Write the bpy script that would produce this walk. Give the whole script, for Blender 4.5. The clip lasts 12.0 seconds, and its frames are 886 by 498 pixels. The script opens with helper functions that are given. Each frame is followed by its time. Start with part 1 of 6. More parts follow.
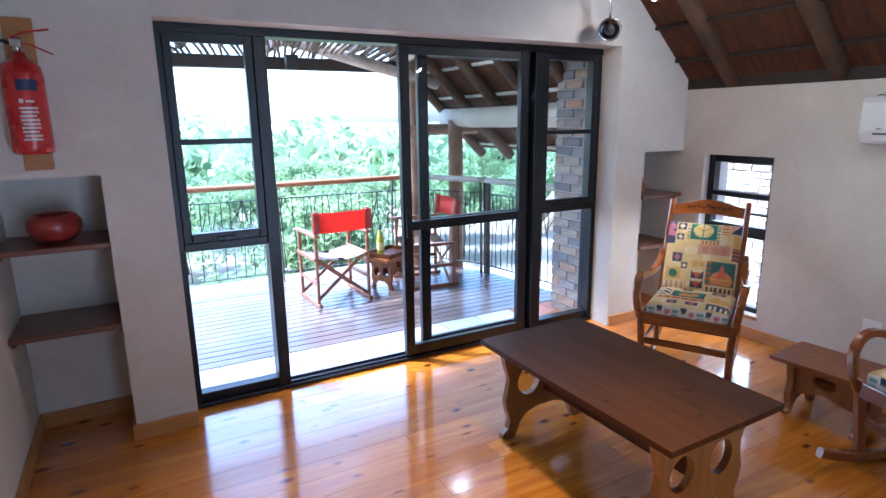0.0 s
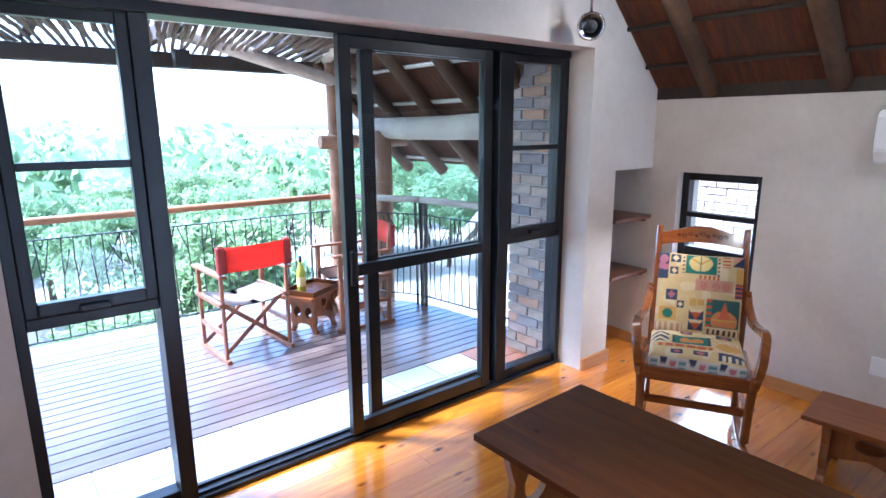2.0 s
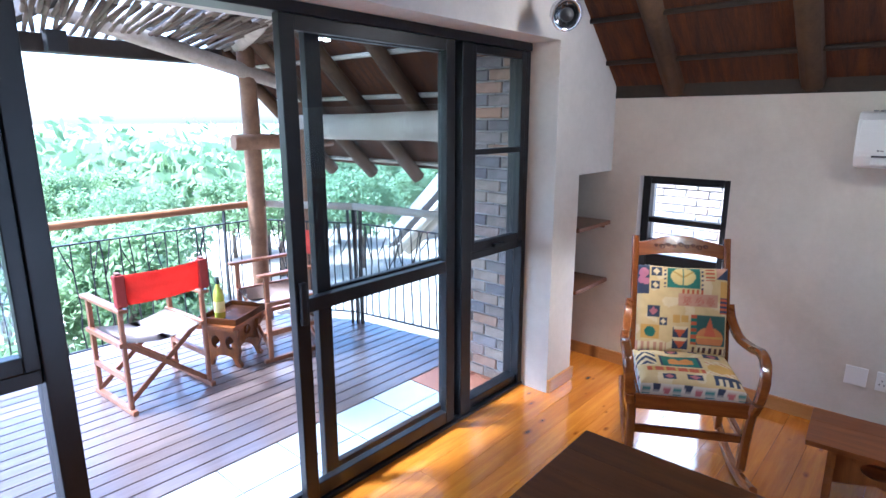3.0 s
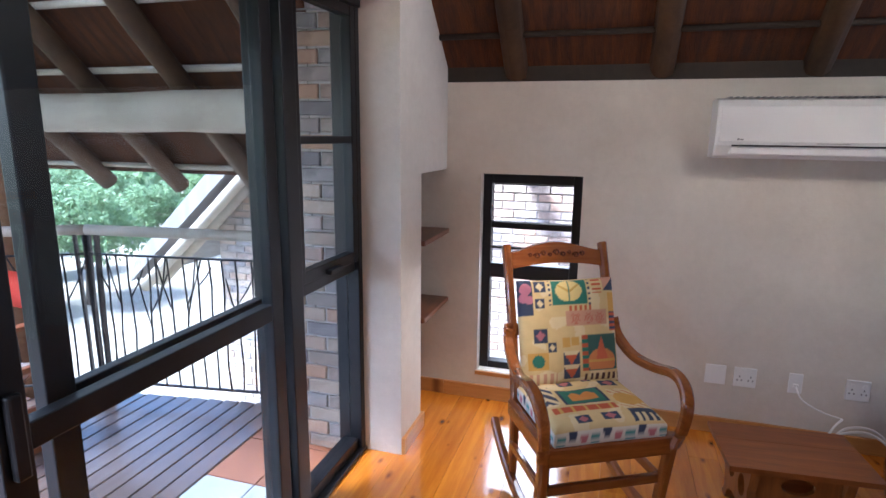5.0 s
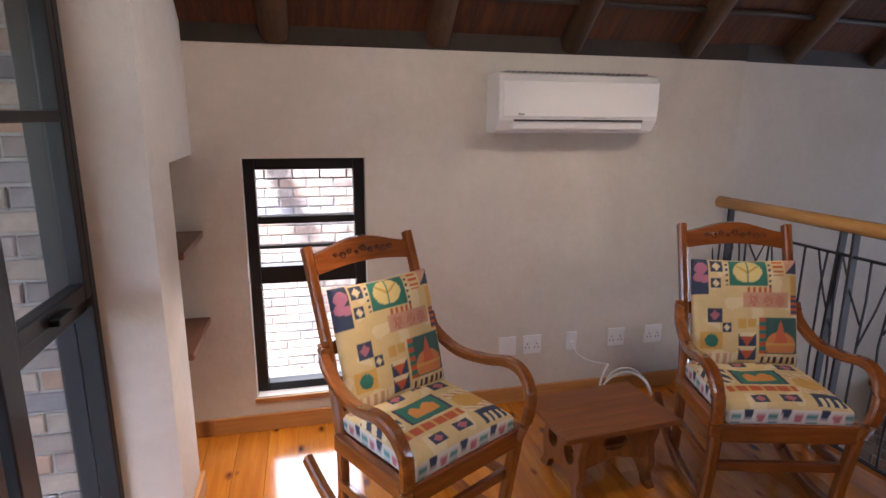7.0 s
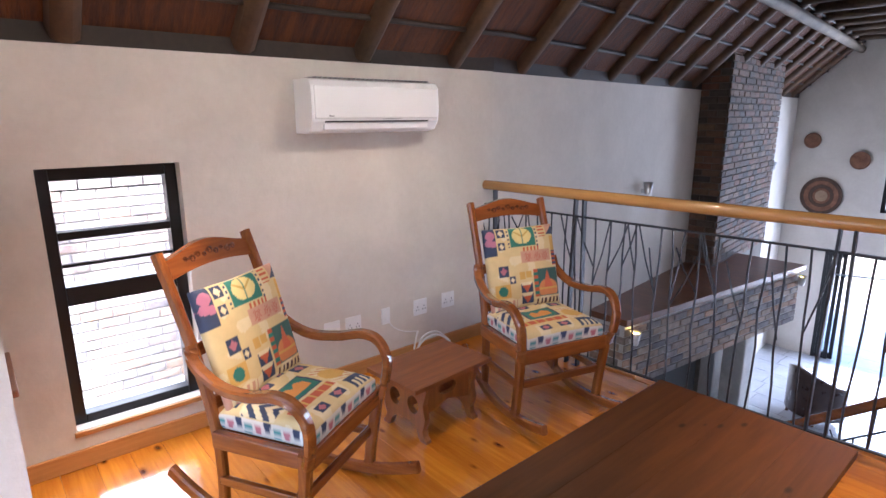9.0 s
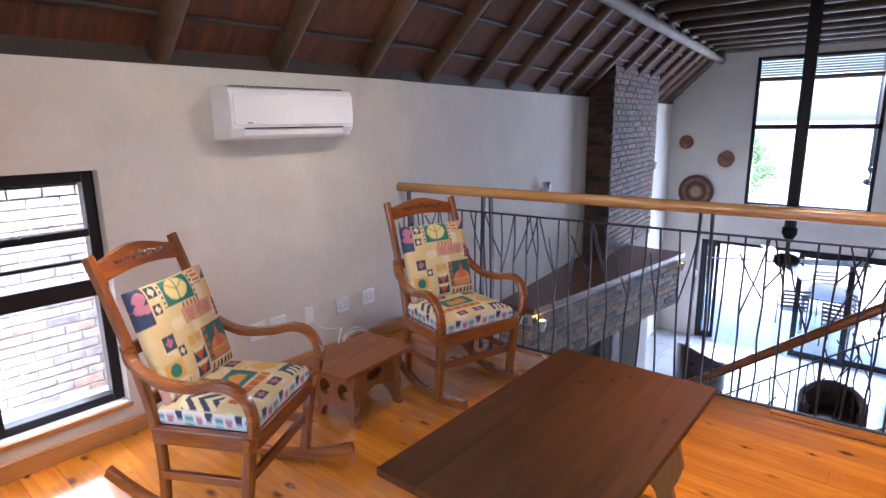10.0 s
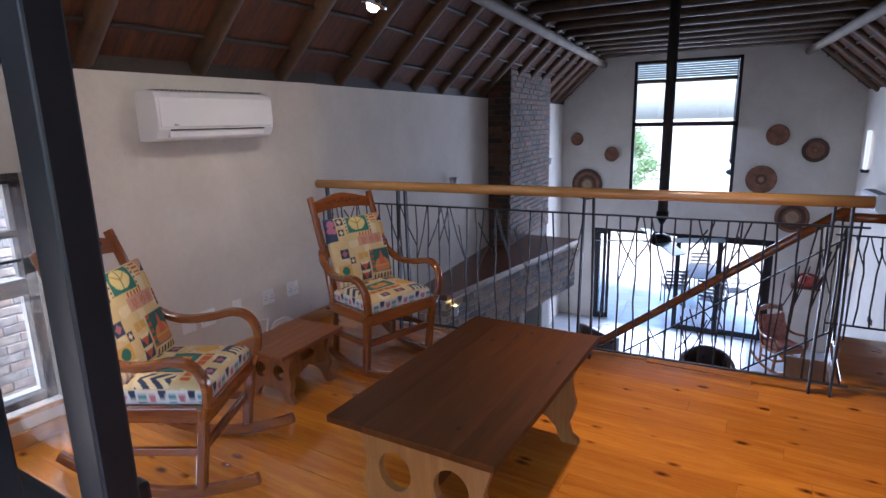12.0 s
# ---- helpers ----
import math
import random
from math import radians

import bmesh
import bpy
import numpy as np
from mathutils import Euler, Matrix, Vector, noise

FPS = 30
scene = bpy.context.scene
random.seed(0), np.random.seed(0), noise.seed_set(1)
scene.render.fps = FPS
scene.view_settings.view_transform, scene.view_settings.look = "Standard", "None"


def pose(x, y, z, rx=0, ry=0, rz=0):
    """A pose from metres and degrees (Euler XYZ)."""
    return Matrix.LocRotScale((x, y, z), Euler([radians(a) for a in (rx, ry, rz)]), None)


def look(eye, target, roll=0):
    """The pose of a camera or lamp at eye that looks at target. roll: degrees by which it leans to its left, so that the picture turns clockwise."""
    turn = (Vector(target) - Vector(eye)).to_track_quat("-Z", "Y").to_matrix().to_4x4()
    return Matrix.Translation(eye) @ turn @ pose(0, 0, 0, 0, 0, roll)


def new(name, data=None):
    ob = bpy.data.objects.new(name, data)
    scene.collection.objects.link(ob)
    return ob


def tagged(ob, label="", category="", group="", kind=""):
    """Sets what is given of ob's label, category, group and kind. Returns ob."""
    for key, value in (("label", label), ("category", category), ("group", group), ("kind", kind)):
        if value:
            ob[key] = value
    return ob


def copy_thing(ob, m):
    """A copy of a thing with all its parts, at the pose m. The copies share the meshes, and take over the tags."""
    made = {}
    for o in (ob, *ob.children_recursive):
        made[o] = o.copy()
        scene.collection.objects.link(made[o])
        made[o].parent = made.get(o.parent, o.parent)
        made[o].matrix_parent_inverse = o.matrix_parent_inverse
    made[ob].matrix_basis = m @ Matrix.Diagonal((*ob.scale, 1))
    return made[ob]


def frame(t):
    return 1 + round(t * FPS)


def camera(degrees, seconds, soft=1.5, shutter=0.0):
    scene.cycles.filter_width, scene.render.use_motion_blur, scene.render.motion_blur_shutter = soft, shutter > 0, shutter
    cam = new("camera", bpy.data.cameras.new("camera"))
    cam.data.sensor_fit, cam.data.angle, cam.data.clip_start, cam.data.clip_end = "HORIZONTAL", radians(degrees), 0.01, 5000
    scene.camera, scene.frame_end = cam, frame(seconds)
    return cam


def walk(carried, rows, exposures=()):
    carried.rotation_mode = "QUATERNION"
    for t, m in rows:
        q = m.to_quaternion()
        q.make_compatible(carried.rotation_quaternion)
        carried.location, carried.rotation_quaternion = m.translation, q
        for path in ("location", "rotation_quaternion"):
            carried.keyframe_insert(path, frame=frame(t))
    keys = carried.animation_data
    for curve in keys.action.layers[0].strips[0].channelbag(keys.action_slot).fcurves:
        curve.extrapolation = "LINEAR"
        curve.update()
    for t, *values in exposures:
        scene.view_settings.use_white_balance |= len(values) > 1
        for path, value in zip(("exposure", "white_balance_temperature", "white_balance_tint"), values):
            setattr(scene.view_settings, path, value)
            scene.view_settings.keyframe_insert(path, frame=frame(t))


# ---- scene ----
cam = camera(76.0, 12.0)
PATH = [
    (0, (0.227, -0.16, 1.609), (1.155, 1.555, 1.163), -0.7),
    (0.5, (0.239, 0.072, 1.632), (1.212, 1.765, 1.198), -0.6),
    (1, (0.262, 0.278, 1.66), (1.314, 1.924, 1.229), -0.5),
    (1.5, (0.315, 0.504, 1.644), (1.447, 2.096, 1.215), -0.4),
    (2, (0.392, 0.702, 1.639), (1.611, 2.23, 1.216), -0.3),
    (2.5, (0.433, 0.985, 1.684), (1.77, 2.406, 1.246), -0.2),
    (4.5, (0.87, 1.875, 1.556), (2.662, 2.672, 1.163), 0.5),
    (5, (1.026, 2.05, 1.536), (2.904, 2.611, 1.138), 0.7),
    (5.5, (1.182, 2.171, 1.577), (3.101, 2.505, 1.124), 0.4),
    (6, (1.281, 2.319, 1.54), (3.227, 2.376, 1.08), 0.6),
    (6.5, (1.357, 2.416, 1.523), (3.288, 2.158, 1.068), 0.6),
    (7, (1.438, 2.479, 1.519), (3.329, 2.017, 1.06), 0.5),
    (7.5, (1.441, 2.561, 1.526), (3.263, 1.878, 1.067), 0.2),
    (9.5, (1.261, 3.078, 1.525), (2.636, 1.697, 1.079), -0.5),
    (10, (1.190, 3.163, 1.515), (2.463, 1.682, 1.080), -0.8),
    (10.5, (1.123, 3.246, 1.533), (2.306, 1.696, 1.089), -0.7),
    (11, (1.090, 3.337, 1.517), (2.190, 1.729, 1.076), -1.0),
    (11.5, (1.044, 3.426, 1.518), (2.086, 1.784, 1.081), -1.2),
    (12, (1.024, 3.492, 1.514), (2.035, 1.825, 1.075), -1.3),
]
EXPOSURES = [(0, 3.0, 4750, 12), (1, 3.2, 4700, 12), (2.5, 3.05, 4700, 12), (4.5, 2.85, 5000, 14), (5.5, 2.7, 5400, 18), (6.5, 2.7, 5750, 20), (7.5, 2.8, 5750, 22), (9.5, 3.6, 5300, 20), (10.5, 2.85, 5200, 20), (11, 2.45, 5150, 18), (11.5, 2.35, 5200, 18), (12, 2.65, 5250, 20)]
walk(cam, [(t, look(eye, target, roll)) for t, eye, target, roll in PATH], EXPOSURES)

# ---- world and light ----
world = bpy.data.worlds.new("sky")
scene.world = world
world.use_nodes = True
wn = world.node_tree
sky = wn.nodes.new("ShaderNodeTexSky")
sky.sky_type = 'NISHITA'
sky.sun_disc = False
sky.sun_elevation = radians(60)
sky.sun_rotation = radians(309)
sky.dust_density = 3.0
wn.links.new(sky.outputs[0], wn.nodes["Background"].inputs[0])
wn.nodes["Background"].inputs[1].default_value = 0.15
sun = new("sun", bpy.data.lights.new("sun", 'SUN'))
sun.data.energy, sun.data.angle, sun.data.color = 4.0, radians(11), (1.0, 0.96, 0.9)
sun.matrix_world = look((-10, 8, 22), (0, 0, 0))


def area(name, eye, target, sx, sy, power, col=(1, 1, 1), spread=180):
    L = bpy.data.lights.new(name, 'AREA')
    L.shape, L.size, L.size_y, L.energy, L.color = 'RECTANGLE', sx, sy, power, col
    L.spread = radians(spread)
    ob = new(name, L)
    ob.matrix_world = look(eye, target)
    return ob


# sky light that enters by the big openings
area("door_daylight", (1.9, 3.62, 1.3), (1.9, 1.5, -0.7), 2.9, 1.9, 1.5, (0.84, 0.92, 1.0), 125)
area("side_window_daylight", (4.31, 2.48, 0.75), (3.55, 2.48, -0.3), 0.5, 1.1, 1.3, (1.0, 0.98, 0.94), 130)
area("gable_window_daylight", (2.77, -8.5, 1.3), (2.2, -3, -1.5), 1.8, 2.4, 13, (0.85, 0.92, 1.0))
area("gable_door_daylight", (2.78, -8.5, -1.8), (2.5, -2, -2.0), 2.8, 1.8, 24, (0.85, 0.92, 1.0))

# ---- materials ----
def nodes_of(name):
    m = bpy.data.materials.new(name)
    m.use_nodes = True
    return m, m.node_tree, m.node_tree.nodes["Principled BSDF"]


def ramp(nt, src, stops):
    r = nt.nodes.new("ShaderNodeValToRGB")
    while len(r.color_ramp.elements) < len(stops):
        r.color_ramp.elements.new(0.5)
    for e, (p, c) in zip(r.color_ramp.elements, stops):
        e.position, e.color = p, (*c, 1)
    nt.links.new(src, r.inputs[0])
    return r.outputs[0]


def coords(nt, scale=(1, 1, 1), rot=(0, 0, 0), offset=None):
    tc = nt.nodes.new("ShaderNodeTexCoord")
    mp = nt.nodes.new("ShaderNodeMapping")
    mp.inputs["Scale"].default_value = scale
    mp.inputs["Rotation"].default_value = rot
    src = tc.outputs["Object"]
    if offset:
        info = nt.nodes.new("ShaderNodeObjectInfo")
        mul = nt.nodes.new("ShaderNodeVectorMath")
        mul.operation = 'MULTIPLY_ADD'
        cmb = nt.nodes.new("ShaderNodeCombineXYZ")
        for i in range(3):
            nt.links.new(info.outputs["Random"], cmb.inputs[i])
        mul.inputs[1].default_value = offset
        nt.links.new(cmb.outputs[0], mul.inputs[0])
        nt.links.new(src, mul.inputs[2])
        src = mul.outputs[0]
    nt.links.new(src, mp.inputs[0])
    return mp.outputs[0]


def noise_tex(nt, vec, scale, detail=4, rough=0.6, distort=0.0):
    n = nt.nodes.new("ShaderNodeTexNoise")
    n.inputs["Scale"].default_value, n.inputs["Detail"].default_value = scale, detail
    n.inputs["Roughness"].default_value, n.inputs["Distortion"].default_value = rough, distort
    if vec is not None:
        nt.links.new(vec, n.inputs["Vector"])
    return n.outputs["Fac"]


def mix(nt, fac, a, b, mode='MIX'):
    n = nt.nodes.new("ShaderNodeMix")
    n.data_type, n.blend_type = 'RGBA', mode
    for i, v in ((0, fac), (6, a), (7, b)):
        if isinstance(v, (int, float)):
            n.inputs[i].default_value = v
        elif isinstance(v, tuple):
            n.inputs[i].default_value = (*v, 1)
        else:
            nt.links.new(v, n.inputs[i])
    return n.outputs[2]


def bump(nt, bsdf, height, strength, dist=0.01):
    b = nt.nodes.new("ShaderNodeBump")
    b.inputs["Strength"].default_value, b.inputs["Distance"].default_value = strength, dist
    nt.links.new(height, b.inputs["Height"])
    nt.links.new(b.outputs[0], bsdf.inputs["Normal"])


def surface(name, c1, c2, rough=0.6, metal=0.0, scale=6.0, stretch=(1, 1, 1), fine=40.0, relief=0.2, dist=0.004, coat=0.0, rough_var=0.1, per_object=0.0):
    """Two tones mixed by broad and fine noise, with relief to match."""
    m, nt, b = nodes_of(name)
    v = coords(nt, stretch, offset=(7, 5, 3) if per_object else None)
    broad, small = noise_tex(nt, v, scale, 3, 0.6, 0.4), noise_tex(nt, v, fine, 5, 0.7)
    mixed = mix(nt, 0.35, broad, small)
    col = ramp(nt, mixed, [(0.36, c1), (0.64, c2)])
    if per_object:
        info = nt.nodes.new("ShaderNodeObjectInfo")
        tone = ramp(nt, info.outputs["Random"], [(0, (1 - per_object,) * 3), (1, (1.0, 1.0, 1.0))])
        col = mix(nt, 1.0, col, tone, 'MULTIPLY')
    nt.links.new(col, b.inputs["Base Color"])
    r = nt.nodes.new("ShaderNodeMapRange")
    r.inputs[3].default_value, r.inputs[4].default_value = rough - rough_var, rough + rough_var
    nt.links.new(broad, r.inputs[0])
    nt.links.new(r.outputs[0], b.inputs["Roughness"])
    b.inputs["Metallic"].default_value = metal
    b.inputs["Coat Weight"].default_value = coat
    b.inputs["Coat Roughness"].default_value = 0.12
    if relief:
        bump(nt, b, small, relief, dist)
    return m


def wood(name, dark, light, rough=0.35, axis=0, coat=0.3, knots=0.0, per_object=0.25, grain=1.0):
    """Grain that runs along one axis, with knots where asked for."""
    m, nt, b = nodes_of(name)
    st = [14.0 * grain] * 3
    st[axis] = 1.1 * grain
    v = coords(nt, tuple(st), offset=(9, 7, 5))
    g1 = noise_tex(nt, v, 1.0, 6, 0.62, 1.2)
    g2 = noise_tex(nt, v, 6.0, 4, 0.7, 0.3)
    col = ramp(nt, mix(nt, 0.3, g1, g2), [(0.3, dark), (0.52, tuple((a + c) / 2 for a, c in zip(dark, light))), (0.7, light)])
    info = nt.nodes.new("ShaderNodeObjectInfo")
    tone = ramp(nt, info.outputs["Random"], [(0, (1 - per_object, 1 - per_object * 1.15, 1 - per_object * 1.3)), (1, (1.0, 1.0, 1.0))])
    col = mix(nt, 1.0, col, tone, 'MULTIPLY')
    if knots:
        ks = [5.6] * 3
        ks[axis] = 2.7
        kv = coords(nt, tuple(ks), offset=(9, 7, 5))
        vo = nt.nodes.new("ShaderNodeTexVoronoi")
        vo.inputs["Scale"].default_value = 1.0
        vo.voronoi_dimensions = '2D'
        nt.links.new(kv, vo.inputs["Vector"])
        worn = nt.nodes.new("ShaderNodeMath")
        worn.operation = 'ADD'
        jag = ramp(nt, noise_tex(nt, coords(nt, (2.2, 2.2, 2.2)), 1.0, 2), [(0.42, (0.0, 0.0, 0.0)), (0.62, (0.14, 0.14, 0.14))])
        nt.links.new(vo.outputs["Distance"], worn.inputs[0])
        nt.links.new(jag, worn.inputs[1])
        spot = ramp(nt, worn.outputs[0], [(0.0, (1, 1, 1)), (0.05 * knots, (0.85, 0.85, 0.85)), (0.13 * knots, (0.0, 0.0, 0.0))])
        col = mix(nt, spot, col, (dark[0] * 0.26, dark[1] * 0.16, dark[2] * 0.2))
    nt.links.new(col, b.inputs["Base Color"])
    b.inputs["Roughness"].default_value = rough
    b.inputs["Coat Weight"].default_value = coat
    b.inputs["Coat Roughness"].default_value = 0.1
    bump(nt, b, g2, 0.12, 0.002)
    return m


def plain(name, col, rough=0.5, metal=0.0, coat=0.0, emit=None, strength=0.0):
    m, nt, b = nodes_of(name)
    b.inputs["Base Color"].default_value = (*col, 1)
    b.inputs["Roughness"].default_value, b.inputs["Metallic"].default_value = rough, metal
    b.inputs["Coat Weight"].default_value = coat
    if emit:
        b.inputs["Emission Color"].default_value = (*emit, 1)
        b.inputs["Emission Strength"].default_value = strength
    return m


def glass(name, tint=(1, 1, 1)):
    m = bpy.data.materials.new(name)
    m.use_nodes = True
    nt = m.node_tree
    nt.nodes.clear()
    out = nt.nodes.new("ShaderNodeOutputMaterial")
    tr, gl, mx = nt.nodes.new("ShaderNodeBsdfTransparent"), nt.nodes.new("ShaderNodeBsdfGlossy"), nt.nodes.new("ShaderNodeMixShader")
    lw, pw = nt.nodes.new("ShaderNodeLayerWeight"), nt.nodes.new("ShaderNodeMath")
    pw.operation, pw.inputs[1].default_value = 'POWER', 5.0
    nt.links.new(lw.outputs["Facing"], pw.inputs[0])
    fr = nt.nodes.new("ShaderNodeMapRange")
    fr.inputs[3].default_value, fr.inputs[4].default_value = 0.025, 0.6
    nt.links.new(pw.outputs[0], fr.inputs[0])
    tr.inputs[0].default_value = (*tint, 1)
    gl.inputs["Roughness"].default_value = 0.02
    nt.links.new(fr.outputs[0], mx.inputs[0])
    nt.links.new(tr.outputs[0], mx.inputs[1])
    nt.links.new(gl.outputs[0], mx.inputs[2])
    nt.links.new(mx.outputs[0], out.inputs[0])
    return m


PLASTER = surface("white_plaster", (0.595, 0.548, 0.488), (0.685, 0.638, 0.573), 0.85, scale=2.0, fine=26, relief=0.35, dist=0.006)
PINE = wood("varnished_pine", (0.43, 0.115, 0.006), (0.74, 0.28, 0.018), 0.17, 0, 0.95, knots=1.0, per_object=0.22)
PINE_TRIM = wood("pine_trim", (0.42, 0.18, 0.045), (0.64, 0.32, 0.10), 0.35, 0, 0.3, knots=0.8)
PINE_TRIM_Y = wood("pine_trim_lengthwise", (0.42, 0.18, 0.045), (0.64, 0.32, 0.10), 0.35, 1, 0.3, knots=0.8)
TEAK = wood("chair_wood", (0.125, 0.032, 0.007), (0.33, 0.105, 0.018), 0.2, 2, 0.7, per_object=0.1)
TEAK_X = wood("chair_wood_across", (0.125, 0.030, 0.007), (0.33, 0.10, 0.018), 0.2, 0, 0.7, per_object=0.1)
TEAK_Y = wood("chair_wood_along", (0.14, 0.036, 0.008), (0.36, 0.115, 0.02), 0.2, 1, 0.7, per_object=0.1)
TABLE_Y = wood("table_wood", (0.043, 0.0115, 0.0014), (0.112, 0.034, 0.004), 0.5, 1, 0.03, knots=0.5, per_object=0.12, grain=0.6)
TABLE_Y.node_tree.nodes["Principled BSDF"].inputs["Specular IOR Level"].default_value = 0.16
# lighter table wood for the end panels, the light on them put into its colour
TABLE_LIT = wood("lit_table_wood", (0.23, 0.092, 0.020), (0.41, 0.19, 0.048), 0.32, 2, 0.3, per_object=0.12)
STOOL_Y = wood("side_table_wood", (0.12, 0.030, 0.005), (0.30, 0.092, 0.013), 0.42, 1, 0.1, per_object=0.1)
STOOL_Z = wood("side_table_wood_upright", (0.13, 0.036, 0.006), (0.32, 0.110, 0.018), 0.42, 2, 0.1, per_object=0.1)
DARK_SHELF = wood("dark_shelf_wood", (0.10, 0.035, 0.015), (0.23, 0.085, 0.03), 0.4, 0, 0.25)
DARK_BEAM = surface("dark_beam", (0.014, 0.009, 0.005), (0.036, 0.022, 0.013), 0.7, scale=4, fine=30, relief=0.3)
POLE_DARK = surface("dark_gum_pole", (0.045, 0.027, 0.016), (0.12, 0.078, 0.046), 0.7, scale=4, fine=30, relief=0.3)
POLE = surface("gum_pole", (0.048, 0.023, 0.009), (0.118, 0.063, 0.027), 0.7, scale=4, stretch=(1, 1, 1), fine=30, relief=0.3)
POLE_PALE = surface("weathered_pole", (0.36, 0.31, 0.25), (0.58, 0.52, 0.43), 0.75, scale=3, fine=30, relief=0.3)
POLE_GREY = surface("grey_brown_pole", (0.10, 0.078, 0.055), (0.19, 0.15, 0.11), 0.75, scale=3, fine=30, relief=0.3)
RAIL_WOOD = wood("varnished_handrail", (0.50, 0.23, 0.06), (0.72, 0.42, 0.14), 0.25, 0, 0.4)
BLACK_FRAME = surface("black_aluminium", (0.004, 0.0045, 0.006), (0.008, 0.0085, 0.011), 0.36, scale=8, fine=90, relief=0.05, coat=0.0, rough_var=0.05)
IRON = surface("dark_ironwork", (0.02, 0.02, 0.022), (0.045, 0.045, 0.05), 0.5, 0.4, scale=10, fine=80, relief=0.15)
BLACK_FRAME.node_tree.nodes["Principled BSDF"].inputs["Specular IOR Level"].default_value = 0.4
GLASS = glass("window_glass", (0.92, 0.95, 0.96))

# ---- building helpers ----
def box(bm, x0, x1, y0, y1, z0, z1, bevel=0.0, m=None):
    r = bmesh.ops.create_cube(bm, size=1.0)
    vs = r["verts"]
    for v in vs:
        v.co = Vector((x0 + (v.co.x + 0.5) * (x1 - x0), y0 + (v.co.y + 0.5) * (y1 - y0), z0 + (v.co.z + 0.5) * (z1 - z0)))
    if bevel:
        es = list({e for v in vs for e in v.link_edges})
        r = bmesh.ops.bevel(bm, geom=es, offset=bevel, segments=2, affect='EDGES', profile=0.5)
        vs = list({v for f in r["faces"] for v in f.verts} | {v for v in vs if v.is_valid})
    if m is not None:
        bmesh.ops.transform(bm, matrix=m, verts=vs)
    return vs


def tube(bm, pts, radii, seg=10, wobble=0.0, flat=1.0, cap=True):
    """A tube through pts; radii one number or one a point; flat squeezes it along its side axis."""
    pts = [Vector(p) for p in pts]
    if isinstance(radii, (int, float)):
        radii = [radii] * len(pts)
    rings = []
    for i, p in enumerate(pts):
        d = (pts[min(i + 1, len(pts) - 1)] - pts[max(i - 1, 0)]).normalized()
        up = Vector((0, 0, 1)) if abs(d.z) < 0.92 else Vector((0, 1, 0))
        s = d.cross(up).normalized()
        u = s.cross(d).normalized()
        ring = []
        for k in range(seg):
            a = 2 * math.pi * k / seg
            r = radii[i] * (1 + (wobble * noise.noise(p * 3 + Vector((k, 0, i))) if wobble else 0))
            ring.append(bm.verts.new(p + s * math.cos(a) * r * flat + u * math.sin(a) * r))
        rings.append(ring)
    for a, b in zip(rings, rings[1:]):
        for k in range(seg):
            f = bm.faces.new((a[k], a[(k + 1) % seg], b[(k + 1) % seg], b[k]))
            f.smooth = seg > 5
    if cap:
        bm.faces.new(rings[0][::-1])
        bm.faces.new(rings[-1])
    return [v for r in rings for v in r]


def bar(bm, pts, w, h, bevel=0.0):
    """A squared bar through pts, w wide sideways and h deep."""
    pts = [Vector(p) for p in pts]
    rings = []
    for i, p in enumerate(pts):
        d = (pts[min(i + 1, len(pts) - 1)] - pts[max(i - 1, 0)]).normalized()
        up = Vector((0, 0, 1)) if abs(d.z) < 0.95 else Vector((0, 1, 0))
        s = d.cross(up).normalized()
        u = s.cross(d).normalized()
        b = min(w, h) * 0.22
        prof = [(-w / 2 + b, -h / 2), (w / 2 - b, -h / 2), (w / 2, -h / 2 + b), (w / 2, h / 2 - b), (w / 2 - b, h / 2), (-w / 2 + b, h / 2), (-w / 2, h / 2 - b), (-w / 2, -h / 2 + b)]
        rings.append([bm.verts.new(p + s * x + u * y) for x, y in prof])
    n = 8
    for a, b in zip(rings, rings[1:]):
        for k in range(n):
            bm.faces.new((a[k], a[(k + 1) % n], b[(k + 1) % n], b[k]))
    bm.faces.new(rings[0][::-1])
    bm.faces.new(rings[-1])


def lathe(bm, prof, seg=24, m=None):
    """Turns a profile of (radius, height) round z."""
    rings = []
    for r, z in prof:
        rings.append([bm.verts.new((max(r, 1e-4) * math.cos(2 * math.pi * k / seg), max(r, 1e-4) * math.sin(2 * math.pi * k / seg), z)) for k in range(seg)])
    for a, b in zip(rings, rings[1:]):
        for k in range(seg):
            f = bm.faces.new((a[k], a[(k + 1) % seg], b[(k + 1) % seg], b[k]))
            f.smooth = True
    vs = [v for r in rings for v in r]
    if m is not None:
        bmesh.ops.transform(bm, matrix=m, verts=vs)
    return vs


def plate(bm, outer, holes, thick, m=None):
    """A flat board cut to an outline in x and z with holes, thick in y."""
    edges, vs = [], []
    for loop in [outer] + list(holes):
        ring = [bm.verts.new((x, -thick / 2, z)) for x, z in loop]
        vs += ring
        edges += [bm.edges.new((ring[i], ring[(i + 1) % len(ring)])) for i in range(len(ring))]
    r = bmesh.ops.triangle_fill(bm, edges=edges, use_beauty=True, use_dissolve=False)
    faces = [f for f in r["geom"] if isinstance(f, bmesh.types.BMFace)]
    r = bmesh.ops.extrude_face_region(bm, geom=faces)
    top = [v for v in r["geom"] if isinstance(v, bmesh.types.BMVert)]
    bmesh.ops.translate(bm, verts=top, vec=(0, thick, 0))
    if m is not None:
        bmesh.ops.transform(bm, matrix=m, verts=vs + top)
    return vs + top


